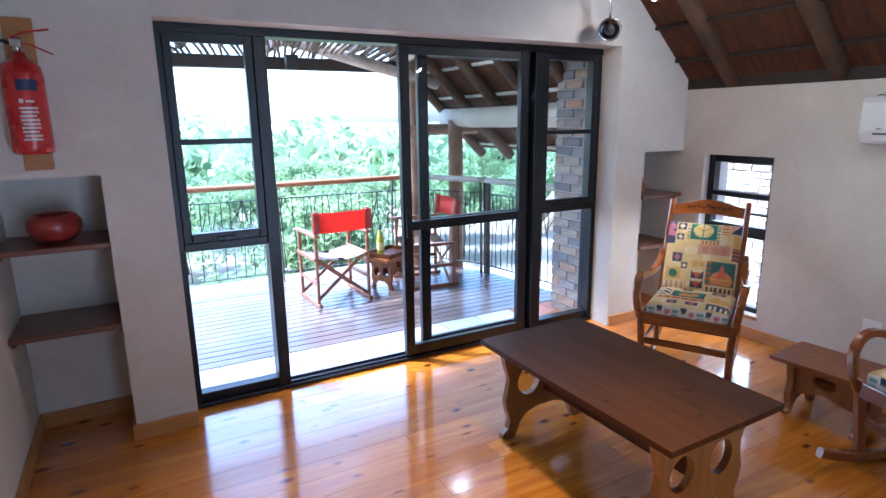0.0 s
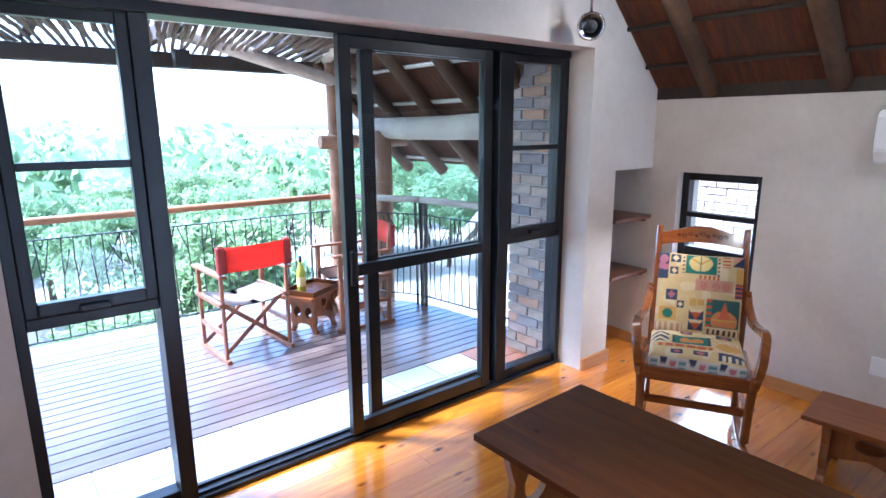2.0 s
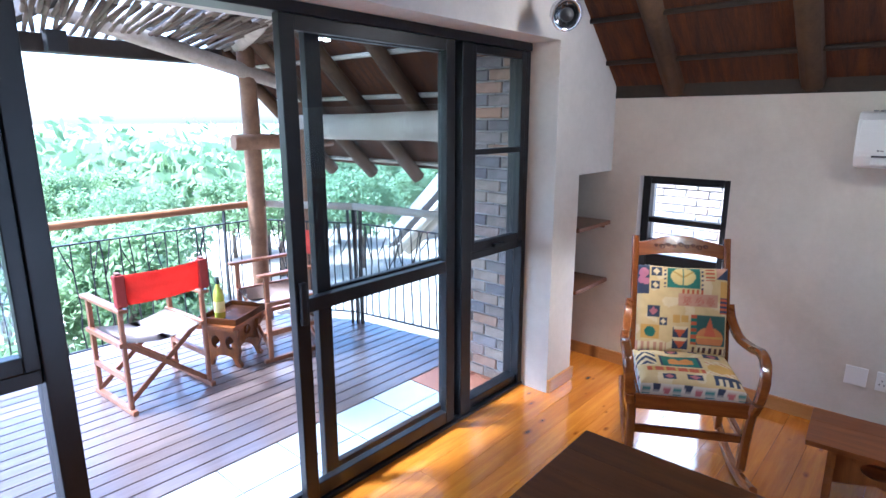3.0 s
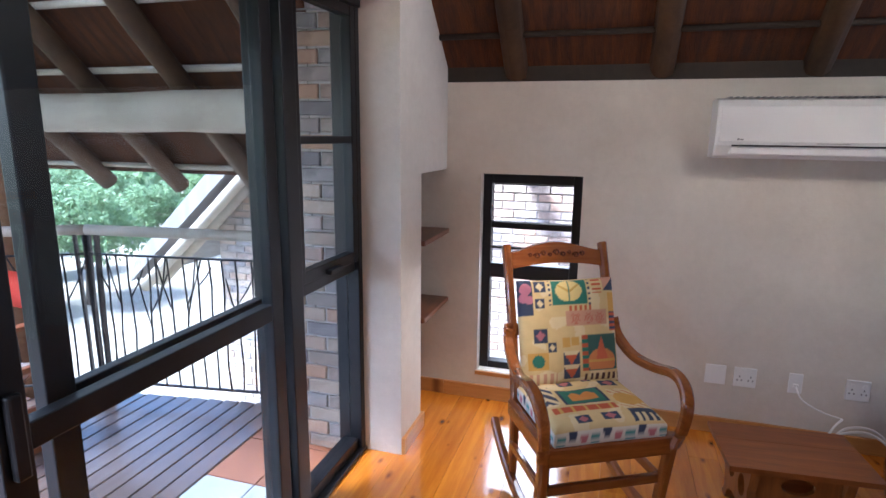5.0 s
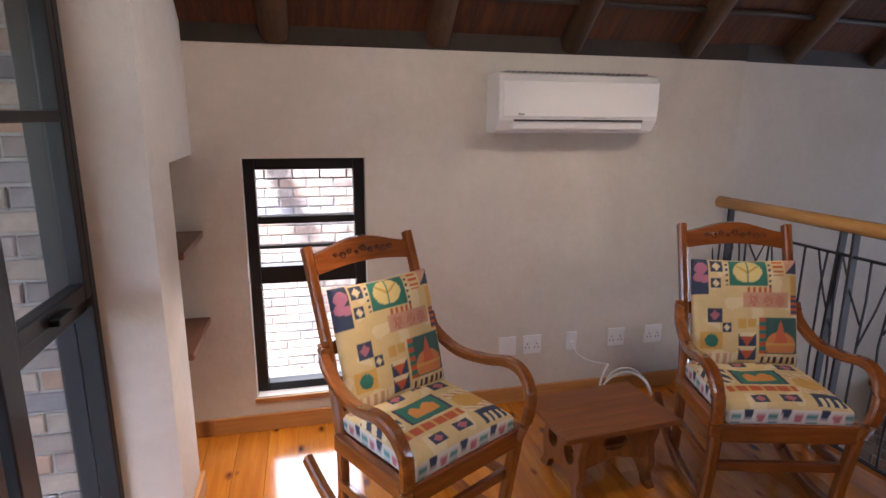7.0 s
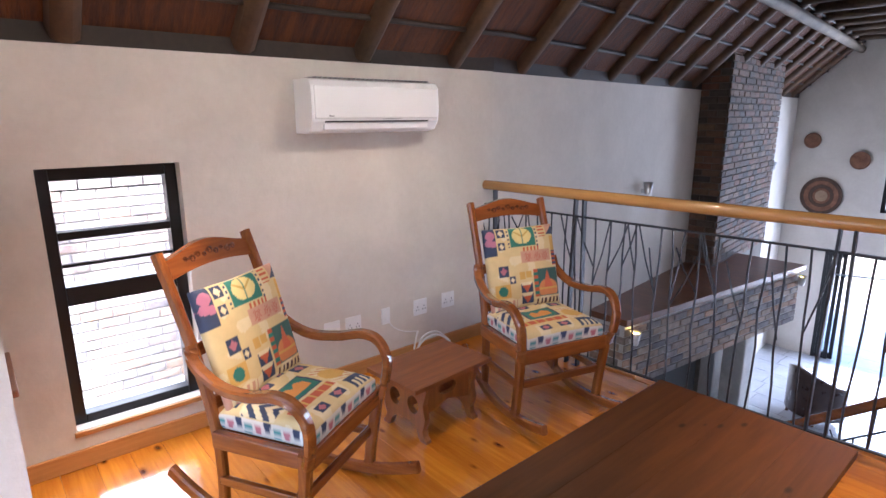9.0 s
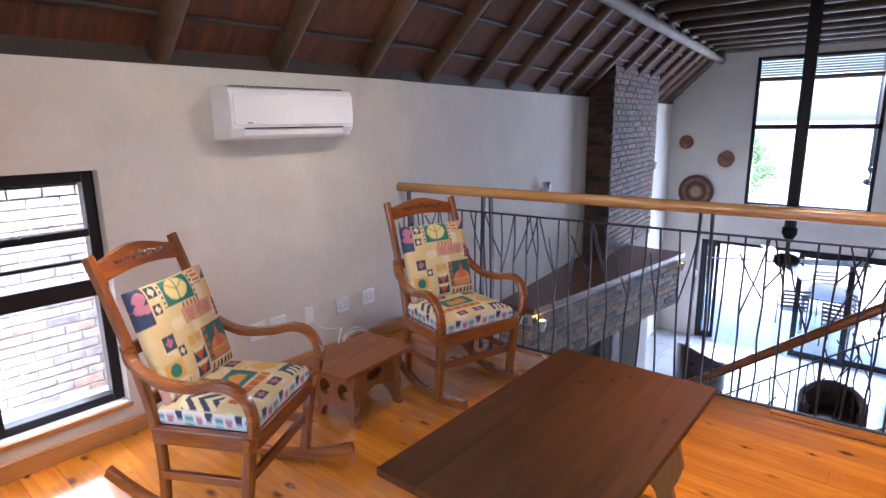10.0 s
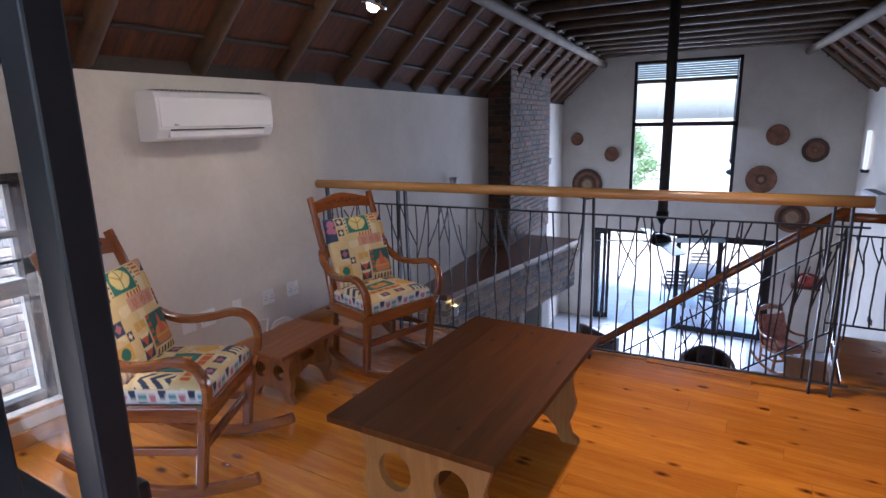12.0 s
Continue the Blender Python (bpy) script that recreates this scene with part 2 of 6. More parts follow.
def circle(cx, cz, rx, rz=None, n=16, a0=0.0):
    rz = rz or rx
    return [(cx + rx * math.cos(a0 + 2 * math.pi * k / n), cz + rz * math.sin(a0 + 2 * math.pi * k / n)) for k in range(n)]


def part(name, bm, material, parent=None, label=""):
    """Links a bmesh as one mesh object, under a thing or a part."""
    me = bpy.data.meshes.new(name)
    bmesh.ops.recalc_face_normals(bm, faces=bm.faces)
    bm.to_mesh(me)
    bm.free()
    me.materials.append(material)
    ob = new(name, me)
    if parent is not None:
        ob.parent = parent
    if label:
        ob["label"] = label
    return ob


def one(name, fn, material, parent=None, label=""):
    bm = bmesh.new()
    fn(bm)
    return part(name, bm, material, parent, label)


def slab(name, x0, x1, y0, y1, z0, z1, material, parent=None, bevel=0.0, label=""):
    return one(name, lambda bm: box(bm, x0, x1, y0, y1, z0, z1, bevel), material, parent, label)


def thing(name, label, category, group="", at=None):
    ob = new(name)
    ob.empty_display_size = 0.1
    tagged(ob, label, category, group)
    if at is not None:
        ob.matrix_world = at
    return ob


def structure(ob, label, category):
    return tagged(ob, label, category, kind="structure")

# ---- the loft and the great room ----
XB, XC, YA, YOUT = 4.10, -0.37, 2.951, 3.56   # side walls, inner and outer face of the door wall
DX0, DX1, DZ, DY = 0.386, 3.376, 2.10, 3.19   # door opening and the plane of its frame
EAVE, SLOPE = 1.81, 0.93
GY, LOW = -8.6, -2.85                          # far gable wall, lower floor
XL = -1.18                                     # the great room's other side wall, before it is set askew
KINK, SKEW = 0.2, 0.13


def askew(x, y):
    return x + SKEW * max(0.0, KINK - y)


def skewed(bm):
    for v in bm.verts:
        v.co.x = askew(v.co.x, v.co.y)


def roof_z(x, left=XL):
    """Underside of the thatch."""
    return EAVE + SLOPE * min(XB - x, x - left)


NICHE = 3.335
bm = bmesh.new()
TOP = 4.6
# left of the door, niche cut out of the wall
box(bm, -0.75, XC, YA - 0.001, YOUT, LOW, TOP)
box(bm, XC, 0.09, YA, NICHE, 1.372, TOP)
box(bm, XC, 0.09, NICHE, YOUT, -0.3, TOP)
box(bm, 0.09, DX0, YA, YOUT, -0.3, TOP)
box(bm, DX0, DX1, YA, YOUT, DZ, TOP)
box(bm, DX1, 3.66, YA, 3.26, -0.3, TOP)
box(bm, 3.66, XB, YA, NICHE, 1.345, TOP)
box(bm, 3.66, 4.5, NICHE, 3.40, -0.3, TOP)
box(bm, XB, 4.42, YA, NICHE, -0.3, TOP)
structure(part("wall_north", bm, PLASTER), "white plastered wall with shelf niches beside the glass doors", "wall")

# side wall with the tall window
WY0, WY1, WZ0, WZ1 = 2.205, 2.752, 0.165, 1.325
bm = bmesh.new()
WT = 0.30
box(bm, XB, XB + WT, WY1, YA, -0.3, EAVE + 0.12)
box(bm, XB, XB + WT, WY0, WY1, -0.3, WZ0)
box(bm, XB, XB + WT, WY0, WY1, WZ1, EAVE + 0.12)
box(bm, XB, XB + WT, KINK, WY0, -0.3, EAVE + 0.12)
structure(part("wall_east", bm, PLASTER), "plain white plastered side wall under the thatched eaves", "wall")
bm = bmesh.new()
box(bm, XB, XB + WT, GY, KINK, LOW, EAVE + 0.16)
skewed(bm)
structure(part("wall_great_room_east", bm, PLASTER), "white plastered double-height wall beside the chimney", "wall")
bm = bmesh.new()
box(bm, XC - 0.3, XC, KINK - 0.3, YA, -0.3, TOP)
structure(part("wall_west", bm, PLASTER), "white plastered wall beside the shelf niche", "wall")
bm = bmesh.new()
box(bm, XL - 0.3, XL, GY, -0.1, LOW, EAVE + 0.16)
skewed(bm)
structure(part("wall_great_room_west", bm, PLASTER), "white plastered side wall of the great room", "wall")
bm = bmesh.new()
box(bm, XL - 0.3, XC - 0.3, -0.1, 0.2, LOW, TOP)
box(bm, XL, XB, 0.02, 0.2, LOW, -0.3)
structure(part("wall_under_loft", bm, PLASTER), "white plastered wall below the loft", "wall")

# gable wall: window above the glass doors
GW = (1.87, 3.80, -0.08, 2.58)
GD = (1.08, 4.48, LOW, -0.81)
bm = bmesh.new()
gx0, gx1 = XL + SKEW * (KINK - GY) - 0.3, XB + SKEW * (KINK - GY) + 0.3
G0, G1 = GY - 0.3, GY
box(bm, gx0, GD[0], G0, G1, LOW, TOP)
box(bm, GD[1], gx1, G0, G1, LOW, TOP)
box(bm, GD[0], GD[1], G0, G1, GD[3], GW[2])
box(bm, GD[0], GW[0], G0, G1, GW[2], TOP)
box(bm, GW[1], GD[1], G0, G1, GW[2], TOP)
box(bm, GW[0], GW[1], G0, G1, GW[3], TOP)
structure(part("wall_south", bm, PLASTER), "tall white gable wall with a window above glass doors", "wall")

# thatched roof, in two slopes, over loft, great room and deck
THATCH = surface("thatch_underside", (0.034, 0.009, 0.002), (0.125, 0.036, 0.0065), 0.9, scale=3, stretch=(1, 9, 1), fine=22, relief=0.8, dist=0.02)
CXR = (XB + XL) / 2
RIDGE = EAVE + SLOPE * (XB - CXR)


def roof_side(bm, x_low, x_high, y0, y1, z_low, z_high, thick=0.22):
    n = 24
    rows = []
    for i in range(n + 1):
        y = y0 + (y1 - y0) * i / n
        rows.append([bm.verts.new((askew(x, y), y, z)) for x, z in ((x_low, z_low), (x_high, z_high), (x_high, z_high + thick), (x_low, z_low + thick))])
    for a, b in zip(rows, rows[1:]):
        for k in range(4):
            bm.faces.new((a[k], a[(k + 1) % 4], b[(k + 1) % 4], b[k]))
    bm.faces.new(rows[0])
    bm.faces.new(rows[-1][::-1])


LIFT = 0.07
bm = bmesh.new()
roof_side(bm, XB + 0.30, CXR, GY - 0.9, YA, EAVE + LIFT - 0.30 * SLOPE, RIDGE + LIFT)
roof_side(bm, XL - 0.30, CXR, GY - 0.9, YA, EAVE + LIFT - 0.30 * SLOPE, RIDGE + LIFT)
structure(part("ceiling", bm, THATCH), "brown reed thatch underside of the pitched roof", "ceiling")

# poles that carry the thatch
frame_e = tagged(new("roof_frame"), "round timber rafters, ties and purlins under thatch", "roof frame", kind="structure")


def pole_between(name, p, q, r, mat, parent, n=5, wob=0.12, seg=10):
    p, q = Vector(p), Vector(q)
    pts = [p.lerp(q, i / n) + Vector((noise.noise(p + Vector((i, 0, 3))), noise.noise(p + Vector((0, i, 7))), noise.noise(p + Vector((5, 0, i))))) * r * 0.18 for i in range(n + 1)]
    return one(name, lambda bm: tube(bm, pts, [r * (1.06 - 0.12 * i / n) for i in range(n + 1)], seg, wob), mat, parent)


def mid_pole(name, x, z, y0, y1, r, mat, parent):
    pts = [(askew(x, y), y, z) for y in (y1, (y1 + KINK) / 2, KINK + 0.15, KINK, KINK - 0.15, *(KINK + (y0 - KINK) * i / 8 for i in range(1, 9)))]
    return one(name, lambda bm: tube(bm, pts, r, 12, 0.08), mat, parent)


RAFTERS = [2.58] + [1.86 - 0.66 * i for i in range(16)]
for y in RAFTERS:
    pole_between("rafter", (askew(XB + 0.02, y), y, EAVE + 0.045), (askew(CXR, y), y, RIDGE + 0.02), 0.060, POLE, frame_e)
    pole_between("rafter", (askew(XL - 0.02, y), y, EAVE + 0.045), (askew(CXR, y), y, RIDGE + 0.02), 0.060, POLE, frame_e)
for i in range(11):
    x = XB - 0.16 - 0.235 * i
    mid_pole("batten", x, EAVE + LIFT - 0.012 + SLOPE * (XB - x), GY, YA, 0.015, DARK_BEAM, frame_e)
    x = XL + 0.16 + 0.235 * i
    mid_pole("batten", x, EAVE + LIFT - 0.012 + SLOPE * (x - XL), GY, YA, 0.015, DARK_BEAM, frame_e)
PX1, PX2 = 3.26, -0.27
mid_pole("purlin", PX1, 2.56, GY + 0.0, YA, 0.06, POLE_GREY, frame_e)
mid_pole("purlin", PX2, 2.56, GY + 0.0, -0.1, 0.065, POLE_GREY, frame_e)
for y in RAFTERS[3:]:
    pole_between("tie", (askew(PX2 - 0.15, y + 0.09), y + 0.09, 2.69), (askew(PX1 + 0.15, y + 0.09), y + 0.09, 2.69), 0.062, POLE_DARK, frame_e)
# dark strip along the eaves, its colour standing in for the rafters' shadow gap
bm = bmesh.new()
box(bm, XB - 0.006, XB + 0.05, KINK, YA, EAVE + 0.0, EAVE + 0.10)
box(bm, XB - 0.006, XB + 0.05, GY, KINK - 0.001, EAVE - 0.004, EAVE + 0.11)
skewed(bm)
part("wall_plate", bm, DARK_BEAM, frame_e)

# ---- floors, skirtings, niches ----
EDGE_P, EDGE_Q = (4.10, 0.17), (0.30, -0.26)     # the loft's open edge


def edge_y(x):
    return EDGE_P[1] + (x - EDGE_P[0]) * (EDGE_P[1] - EDGE_Q[1]) / (EDGE_P[0] - EDGE_Q[0])


bm = bmesh.new()
ring = [(XC - 0.3, 3.25), (XB + 0.02, 3.25), (XB + 0.02, edge_y(XB)), (0.2, edge_y(0.2)), (XC - 0.3, edge_y(0.2))]
lo, hi = [bm.verts.new((x, y, -0.26)) for x, y in ring], [bm.verts.new((x, y, -0.024)) for x, y in ring]
bm.faces.new(hi)
bm.faces.new(lo[::-1])
for i in range(5):
    bm.faces.new((lo[i], lo[(i + 1) % 5], hi[(i + 1) % 5], hi[i]))
floor = structure(part("floor", bm, PINE_TRIM), "varnished knotty pine plank loft floor", "floor")
rng = random.Random(4)
W = 0.137
row, y = 0, -0.31
while y < 3.33:
    x = XC - 0.02 - rng.uniform(0, 1.5)
    while x < XB:
        L = rng.uniform(1.6, 3.0)
        xa, xb = max(x, XC - 0.02), min(x + L, XB + 0.01)
        if y > 3.2:                       # only the niches reach this far
            if xa < 0.08:
                xb = min(xb, 0.085)
            elif xb > 3.7:
                xa = max(xa, 3.665)
            else:
                xb = xa
        if xb - xa > 0.03:
            ya0, ya1 = max(y, edge_y(xa)), max(y, edge_y(xb))
            if y + W > max(ya0, ya1) + 0.01:
                bm = bmesh.new()
                g = 0.0003
                q = [(xa + g, ya0 + g), (xb - g, ya1 + g), (xb - g, y + W - g), (xa + g, y + W - g)]
                b0, t0 = [bm.verts.new((a - xa, b - y, -0.024)) for a, b in q], [bm.verts.new((a - xa + (0.0004 if i in (0, 3) else -0.0004), b - y + (0.0004 if i < 2 else -0.0004), 0.0)) for i, (a, b) in enumerate(q)]
                bm.faces.new(t0)
                for i in range(4):
                    bm.faces.new((b0[i], b0[(i + 1) % 4], t0[(i + 1) % 4], t0[i]))
                part("plank", bm, PINE, floor).location = (xa, y, 0)
        x += L
    y += W
    row += 1
slab("edge_board", 0.2, XB, -0.012, 0.012, -0.27, -0.004, PINE_TRIM, floor, 0.003).matrix_basis = Matrix.Translation((0, edge_y(0) - 0.0, 0)) @ Matrix.Rotation(math.atan2(EDGE_P[1] - EDGE_Q[1], EDGE_P[0] - EDGE_Q[0]), 4, 'Z')

TILE = surface("pale_floor_tile", (0.36, 0.37, 0.39), (0.46, 0.47, 0.49), 0.16, scale=1.5, fine=20, relief=0.05, coat=0.3, per_object=0.08)
low = one("floor_great_room", lambda bm: (box(bm, XL - 0.3, XB + 0.3, GY - 5.5, 3.3, LOW - 0.2, LOW - 0.008), skewed(bm)), surface("grout", (0.25, 0.25, 0.25), (0.32, 0.32, 0.32), 0.8))
structure(low, "pale glossy tiled floor of the great room below", "floor")
tile_me = None
for i in range(11):
    for j in range(22):
        x, y = XL + 0.02 + 0.48 * i, GY - 3.0 + 0.48 * j + 0.02
        if tile_me is None:
            ob = slab("tile", 0.003, 0.477, 0.003, 0.477, -0.01, 0.0, TILE, low, 0.002)
            tile_me = ob.data
        else:
            ob = new("tile", tile_me)
            ob.parent = low
        ob.location = (askew(x, y), y, LOW)

SK = 0.085
base = tagged(new("baseboard"), "varnished pine skirting along the plastered walls", "baseboard", kind="structure")
slab("board", XB - 0.018, XB, edge_y(XB) + 0.03, YA - 0.0, 0.0, SK, PINE_TRIM_Y, base, 0.004)
slab("board", XB - 0.018, XB, YA, NICHE, 0.0, SK, PINE_TRIM_Y, base, 0.004)
slab("board", 3.66, XB - 0.018, NICHE - 0.018, NICHE, 0.0, SK, PINE_TRIM, base, 0.004)
slab("board", DX1 + 0.02, 3.66 + 0.018, YA - 0.018, YA, 0.0, SK, PINE_TRIM, base, 0.004)
slab("board", DX1 + 0.002, DX1 + 0.02, YA - 0.018, DY - 0.03, 0.0, SK, PINE_TRIM_Y, base, 0.004)
slab("board", 3.66, 3.678, YA, NICHE - 0.018, 0.0, SK, PINE_TRIM_Y, base, 0.004)
slab("board", 0.072, DX0, YA - 0.018, YA, 0.0, SK, PINE_TRIM, base, 0.004)
slab("board", 0.072, 0.09, YA, NICHE - 0.018, 0.0, SK, PINE_TRIM_Y, base, 0.004)
slab("board", XC, 0.09, NICHE - 0.018, NICHE, 0.0, SK, PINE_TRIM, base, 0.004)
slab("board", XC, XC + 0.018, 0.3, NICHE - 0.018, 0.0, SK, PINE_TRIM_Y, base, 0.004)


def niche_shelf(x0, x1, z, label):
    sh = thing("niche_shelf", label, "shelf", "niche shelves")
    slab("board", x0 + 0.002, x1 - 0.002, YA - 0.02, NICHE - 0.002, z - 0.028, z, DARK_SHELF, sh, 0.005)
    for x in (x0 + 0.002, x1 - 0.022):
        slab("cleat", x, x + 0.02, YA + 0.02, NICHE - 0.02, z - 0.055, z - 0.028, DARK_SHELF, sh, 0.003)


for z, z2 in ((1.055, 1.01), (0.645, 0.605)):
    niche_shelf(XC, 0.09, z, "stained brown wooden shelf fixed in the plastered niche")
    niche_shelf(3.66, XB, z2, "dark brown wooden shelf in the niche beside the window")

RED_POT = surface("red_glazed_pot", (0.20, 0.02, 0.015), (0.36, 0.035, 0.025), 0.3, scale=7, fine=40, relief=0.1, coat=0.4)
pot = thing("bowl", "round dark red glazed pot standing on the niche shelf", "bowl")
one("body", lambda bm: lathe(bm, [(0.0, 0.0), (0.05, 0.0), (0.088, 0.022), (0.108, 0.06), (0.105, 0.095), (0.085, 0.122), (0.079, 0.125), (0.074, 0.120), (0.09, 0.09), (0.092, 0.06), (0.0, 0.012)], 32), RED_POT, pot)
pot.matrix_world = pose(-0.135, 3.10, 1.055) @ Matrix.Scale(1.08, 4)
pot2 = thing("vase", "small reddish clay pot on the dark niche shelf", "vase")
one("body", lambda bm: lathe(bm, [(0.0, 0.0), (0.04, 0.0), (0.062, 0.03), (0.06, 0.07), (0.042, 0.095), (0.05, 0.112), (0.046, 0.114), (0.036, 0.095), (0.0, 0.02)], 24), surface("terracotta_pot", (0.26, 0.07, 0.04), (0.40, 0.13, 0.07), 0.6), pot2)
pot2.matrix_world = pose(3.80, 3.12, 1.01)

# ---- glass doors of the loft ----
def pane(name, x0, x1, y, z0, z1, parent):
    ob = slab(name, x0, x1, y - 0.003, y + 0.003, z0, z1, GLASS, parent)
    ob.visible_shadow = False
    return ob


def glazed(parent, x0, x1, z0, z1, y, d, stile, rails, top=0.055, foot=0.07):
    """A framed leaf: stiles, rails at the given heights (z, height) and a pane between each."""
    for a in (x0, x1 - stile):
        slab("stile", a, a + stile, y - d / 2, y + d / 2, z0, z1, BLACK_FRAME, parent, 0.004)
    cuts = [(z0, z0 + foot)] + [(z - h / 2, z + h / 2) for z, h in rails] + [(z1 - top, z1)]
    for a, b in cuts:
        slab("rail", x0 + stile, x1 - stile, y - d / 2 + 0.002, y + d / 2 - 0.002, a, b, BLACK_FRAME, parent, 0.004)
    for (a, b), (c, d2) in zip(cuts, cuts[1:]):
        pane("pane", x0 + stile - 0.006, x1 - stile + 0.006, y, b - 0.006, c + 0.006, parent)


def door_unit():
    fr = tagged(new("door_1"), "black aluminium sliding glass doors, one leaf slid open", "sliding door", kind="structure")
    # outer frame and the two fixed side lights
    slab("head", DX0, DX1, DY - 0.06, DY + 0.07, DZ - 0.045, DZ, BLACK_FRAME, fr, 0.004)
    slab("sill_track", DX0, DX1, DY - 0.06, DY + 0.07, 0.001, 0.022, BLACK_FRAME, fr, 0.004)
    for y in (DY - 0.03, DY + 0.03):
        slab("track", 0.93, 2.80, y - 0.004, y + 0.004, 0.022, 0.034, BLACK_FRAME, fr)
    for x in (DX0, DX1 - 0.04):
        slab("jamb", x, x + 0.04, DY - 0.05, DY + 0.07, 0.022, DZ - 0.045, BLACK_FRAME, fr, 0.004)
    for x, w in ((0.868, 0.068), (2.765, 0.085)):
        slab("mullion", x, x + w, DY - 0.05, DY + 0.07, 0.022, DZ - 0.045, BLACK_FRAME, fr, 0.004)
    return fr


door = door_unit()


def side_light(parent, x0, x1, opened):
    slab("transom", x0, x1, DY - 0.03, DY + 0.05, 0.915, 0.96, BLACK_FRAME, parent, 0.004)
    slab("foot_rail", x0, x1, DY - 0.03, DY + 0.05, 0.022, 0.075, BLACK_FRAME, parent, 0.004)
    pane("pane", x0, x1, DY + 0.01, 0.075, 0.915, parent)
    sash = new("sash")
    sash.parent = parent
    w = x1 - x0
    glazed(sash, 0.0, w, -1.09, 0.0, 0.0, 0.05, 0.042, [(-0.545, 0.03)], 0.042, 0.05)
    slab("latch", w * 0.5 - 0.05, w * 0.5 + 0.05, -0.05, -0.023, -1.085, -1.065, BLACK_FRAME, sash, 0.003)
    sash.matrix_basis = Matrix.Translation((x0, DY - 0.012, DZ - 0.048)) @ Matrix.Rotation(radians(-opened), 4, 'Z')


side_light(door, DX0 + 0.04, 0.868, 0)
side_light(door, 2.85, DX1 - 0.04, 1.5)
# fixed leaf behind, sliding leaf pushed across it
leaf = tagged(new("fixed_leaf"))
leaf.parent = door
glazed(leaf, 1.88, 2.765, 0.036, DZ - 0.046, DY + 0.035, 0.04, 0.072, [(0.93, 0.06)])
slide = tagged(new("sliding_leaf"))
slide.parent = door
glazed(slide, 1.722, 2.70, 0.036, DZ - 0.046, DY - 0.035, 0.045, 0.065, [(0.93, 0.06)])
slab("handle", 1.735, 1.765, DY - 0.08, DY - 0.0575, 0.86, 1.04, BLACK_FRAME, slide, 0.006)

# ---- tall side window ----
win = tagged(new("window_1"), "tall black framed window with burglar bar, set in white wall", "window", kind="structure")
wx = XB + 0.10
for a, b, c, d in ((WY0, WY0 + 0.05, WZ0, WZ1), (WY1 - 0.05, WY1, WZ0, WZ1)):
    slab("frame_stile", wx - 0.035, wx + 0.035, a, b, c, d, BLACK_FRAME, win, 0.004)
for z0, z1 in ((WZ0, WZ0 + 0.045), (0.725, 0.81), (WZ1 - 0.055, WZ1), (1.015, 1.05)):
    slab("frame_rail", wx - 0.033, wx + 0.033, WY0 + 0.05, WY1 - 0.05, z0, z1, BLACK_FRAME, win, 0.004)
slab("bar", wx - 0.012, wx + 0.012, WY0 + 0.05, WY1 - 0.05, 0.892, 0.906, BLACK_FRAME, win)
for z0, z1 in ((WZ0 + 0.045, 0.725), (0.81, 1.015), (1.05, WZ1 - 0.055)):
    ob = slab("pane", wx - 0.003, wx + 0.003, WY0 + 0.045, WY1 - 0.045, z0 - 0.005, z1 + 0.005, GLASS, win)
    ob.visible_shadow = False
slab("sill", XB + 0.004, wx - 0.036, WY0 + 0.002, WY1 - 0.002, WZ0 - 0.012, WZ0 + 0.008, PLASTER, win, 0.003)
slab("sill_lip", XB - 0.010, XB + 0.004, WY0 - 0.01, WY1 + 0.01, WZ0 - 0.02, WZ0 + 0.004, PINE_TRIM_Y, win, 0.003)

# ---- gable window and doors ----
gwin = tagged(new("window_2"), "tall black framed gable window with blind rolled up", "window", kind="structure")
gy = GY - 0.05
for x0, x1, z0, z1 in ((GW[0], GW[0] + 0.06, GW[2], GW[3]), (GW[1] - 0.06, GW[1], GW[2], GW[3]), (GW[0], GW[1], GW[2], GW[2] + 0.06), (GW[0], GW[1], GW[3] - 0.05, GW[3]), (GW[0], GW[1], 1.32, 1.40)):
    slab("frame_bar", x0, x1, gy - 0.03, gy + 0.03, z0, z1, BLACK_FRAME, gwin)
for z0, z1 in ((GW[2] + 0.06, 1.32), (1.40, GW[3] - 0.05)):
    slab("pane", GW[0] + 0.05, GW[1] - 0.05, gy - 0.003, gy + 0.003, z0, z1, GLASS, gwin).visible_shadow = False
blind = thing("roller_blind", "brown reed blind rolled up at the window head", "blind")
REED = wood("blind_reed", (0.16, 0.11, 0.075), (0.30, 0.22, 0.16), 0.7, 0, 0.0)
for k in range(7):
    z = GW[3] - 0.07 - 0.042 * k
    slab("reed", GW[0] + 0.07, GW[1] - 0.07, GY - 0.012, GY + 0.004, z - 0.017, z + 0.017, REED, blind, 0.004)
one("roll", lambda bm: tube(bm, [(GW[0] + 0.07, GY - 0.004, GW[3] - 0.39), ((GW[0] + GW[1]) / 2, GY - 0.004, GW[3] - 0.395), (GW[1] - 0.07, GY - 0.004, GW[3] - 0.39)], 0.04, 12, 0.05), REED, blind)
gdoor = tagged(new("door_2"), "black framed sliding glass doors of the great room, standing open", "sliding door", kind="structure")
gx = (GD[0], GD[1])
for x0, x1, z0, z1 in ((gx[0], gx[1], GD[3] - 0.06, GD[3]), (gx[0], gx[0] + 0.06, LOW, GD[3]), (gx[1] - 0.06, gx[1], LOW, GD[3])):
    slab("frame_bar", x0, x1, gy - 0.05, gy + 0.05, z0, z1, BLACK_FRAME, gdoor)
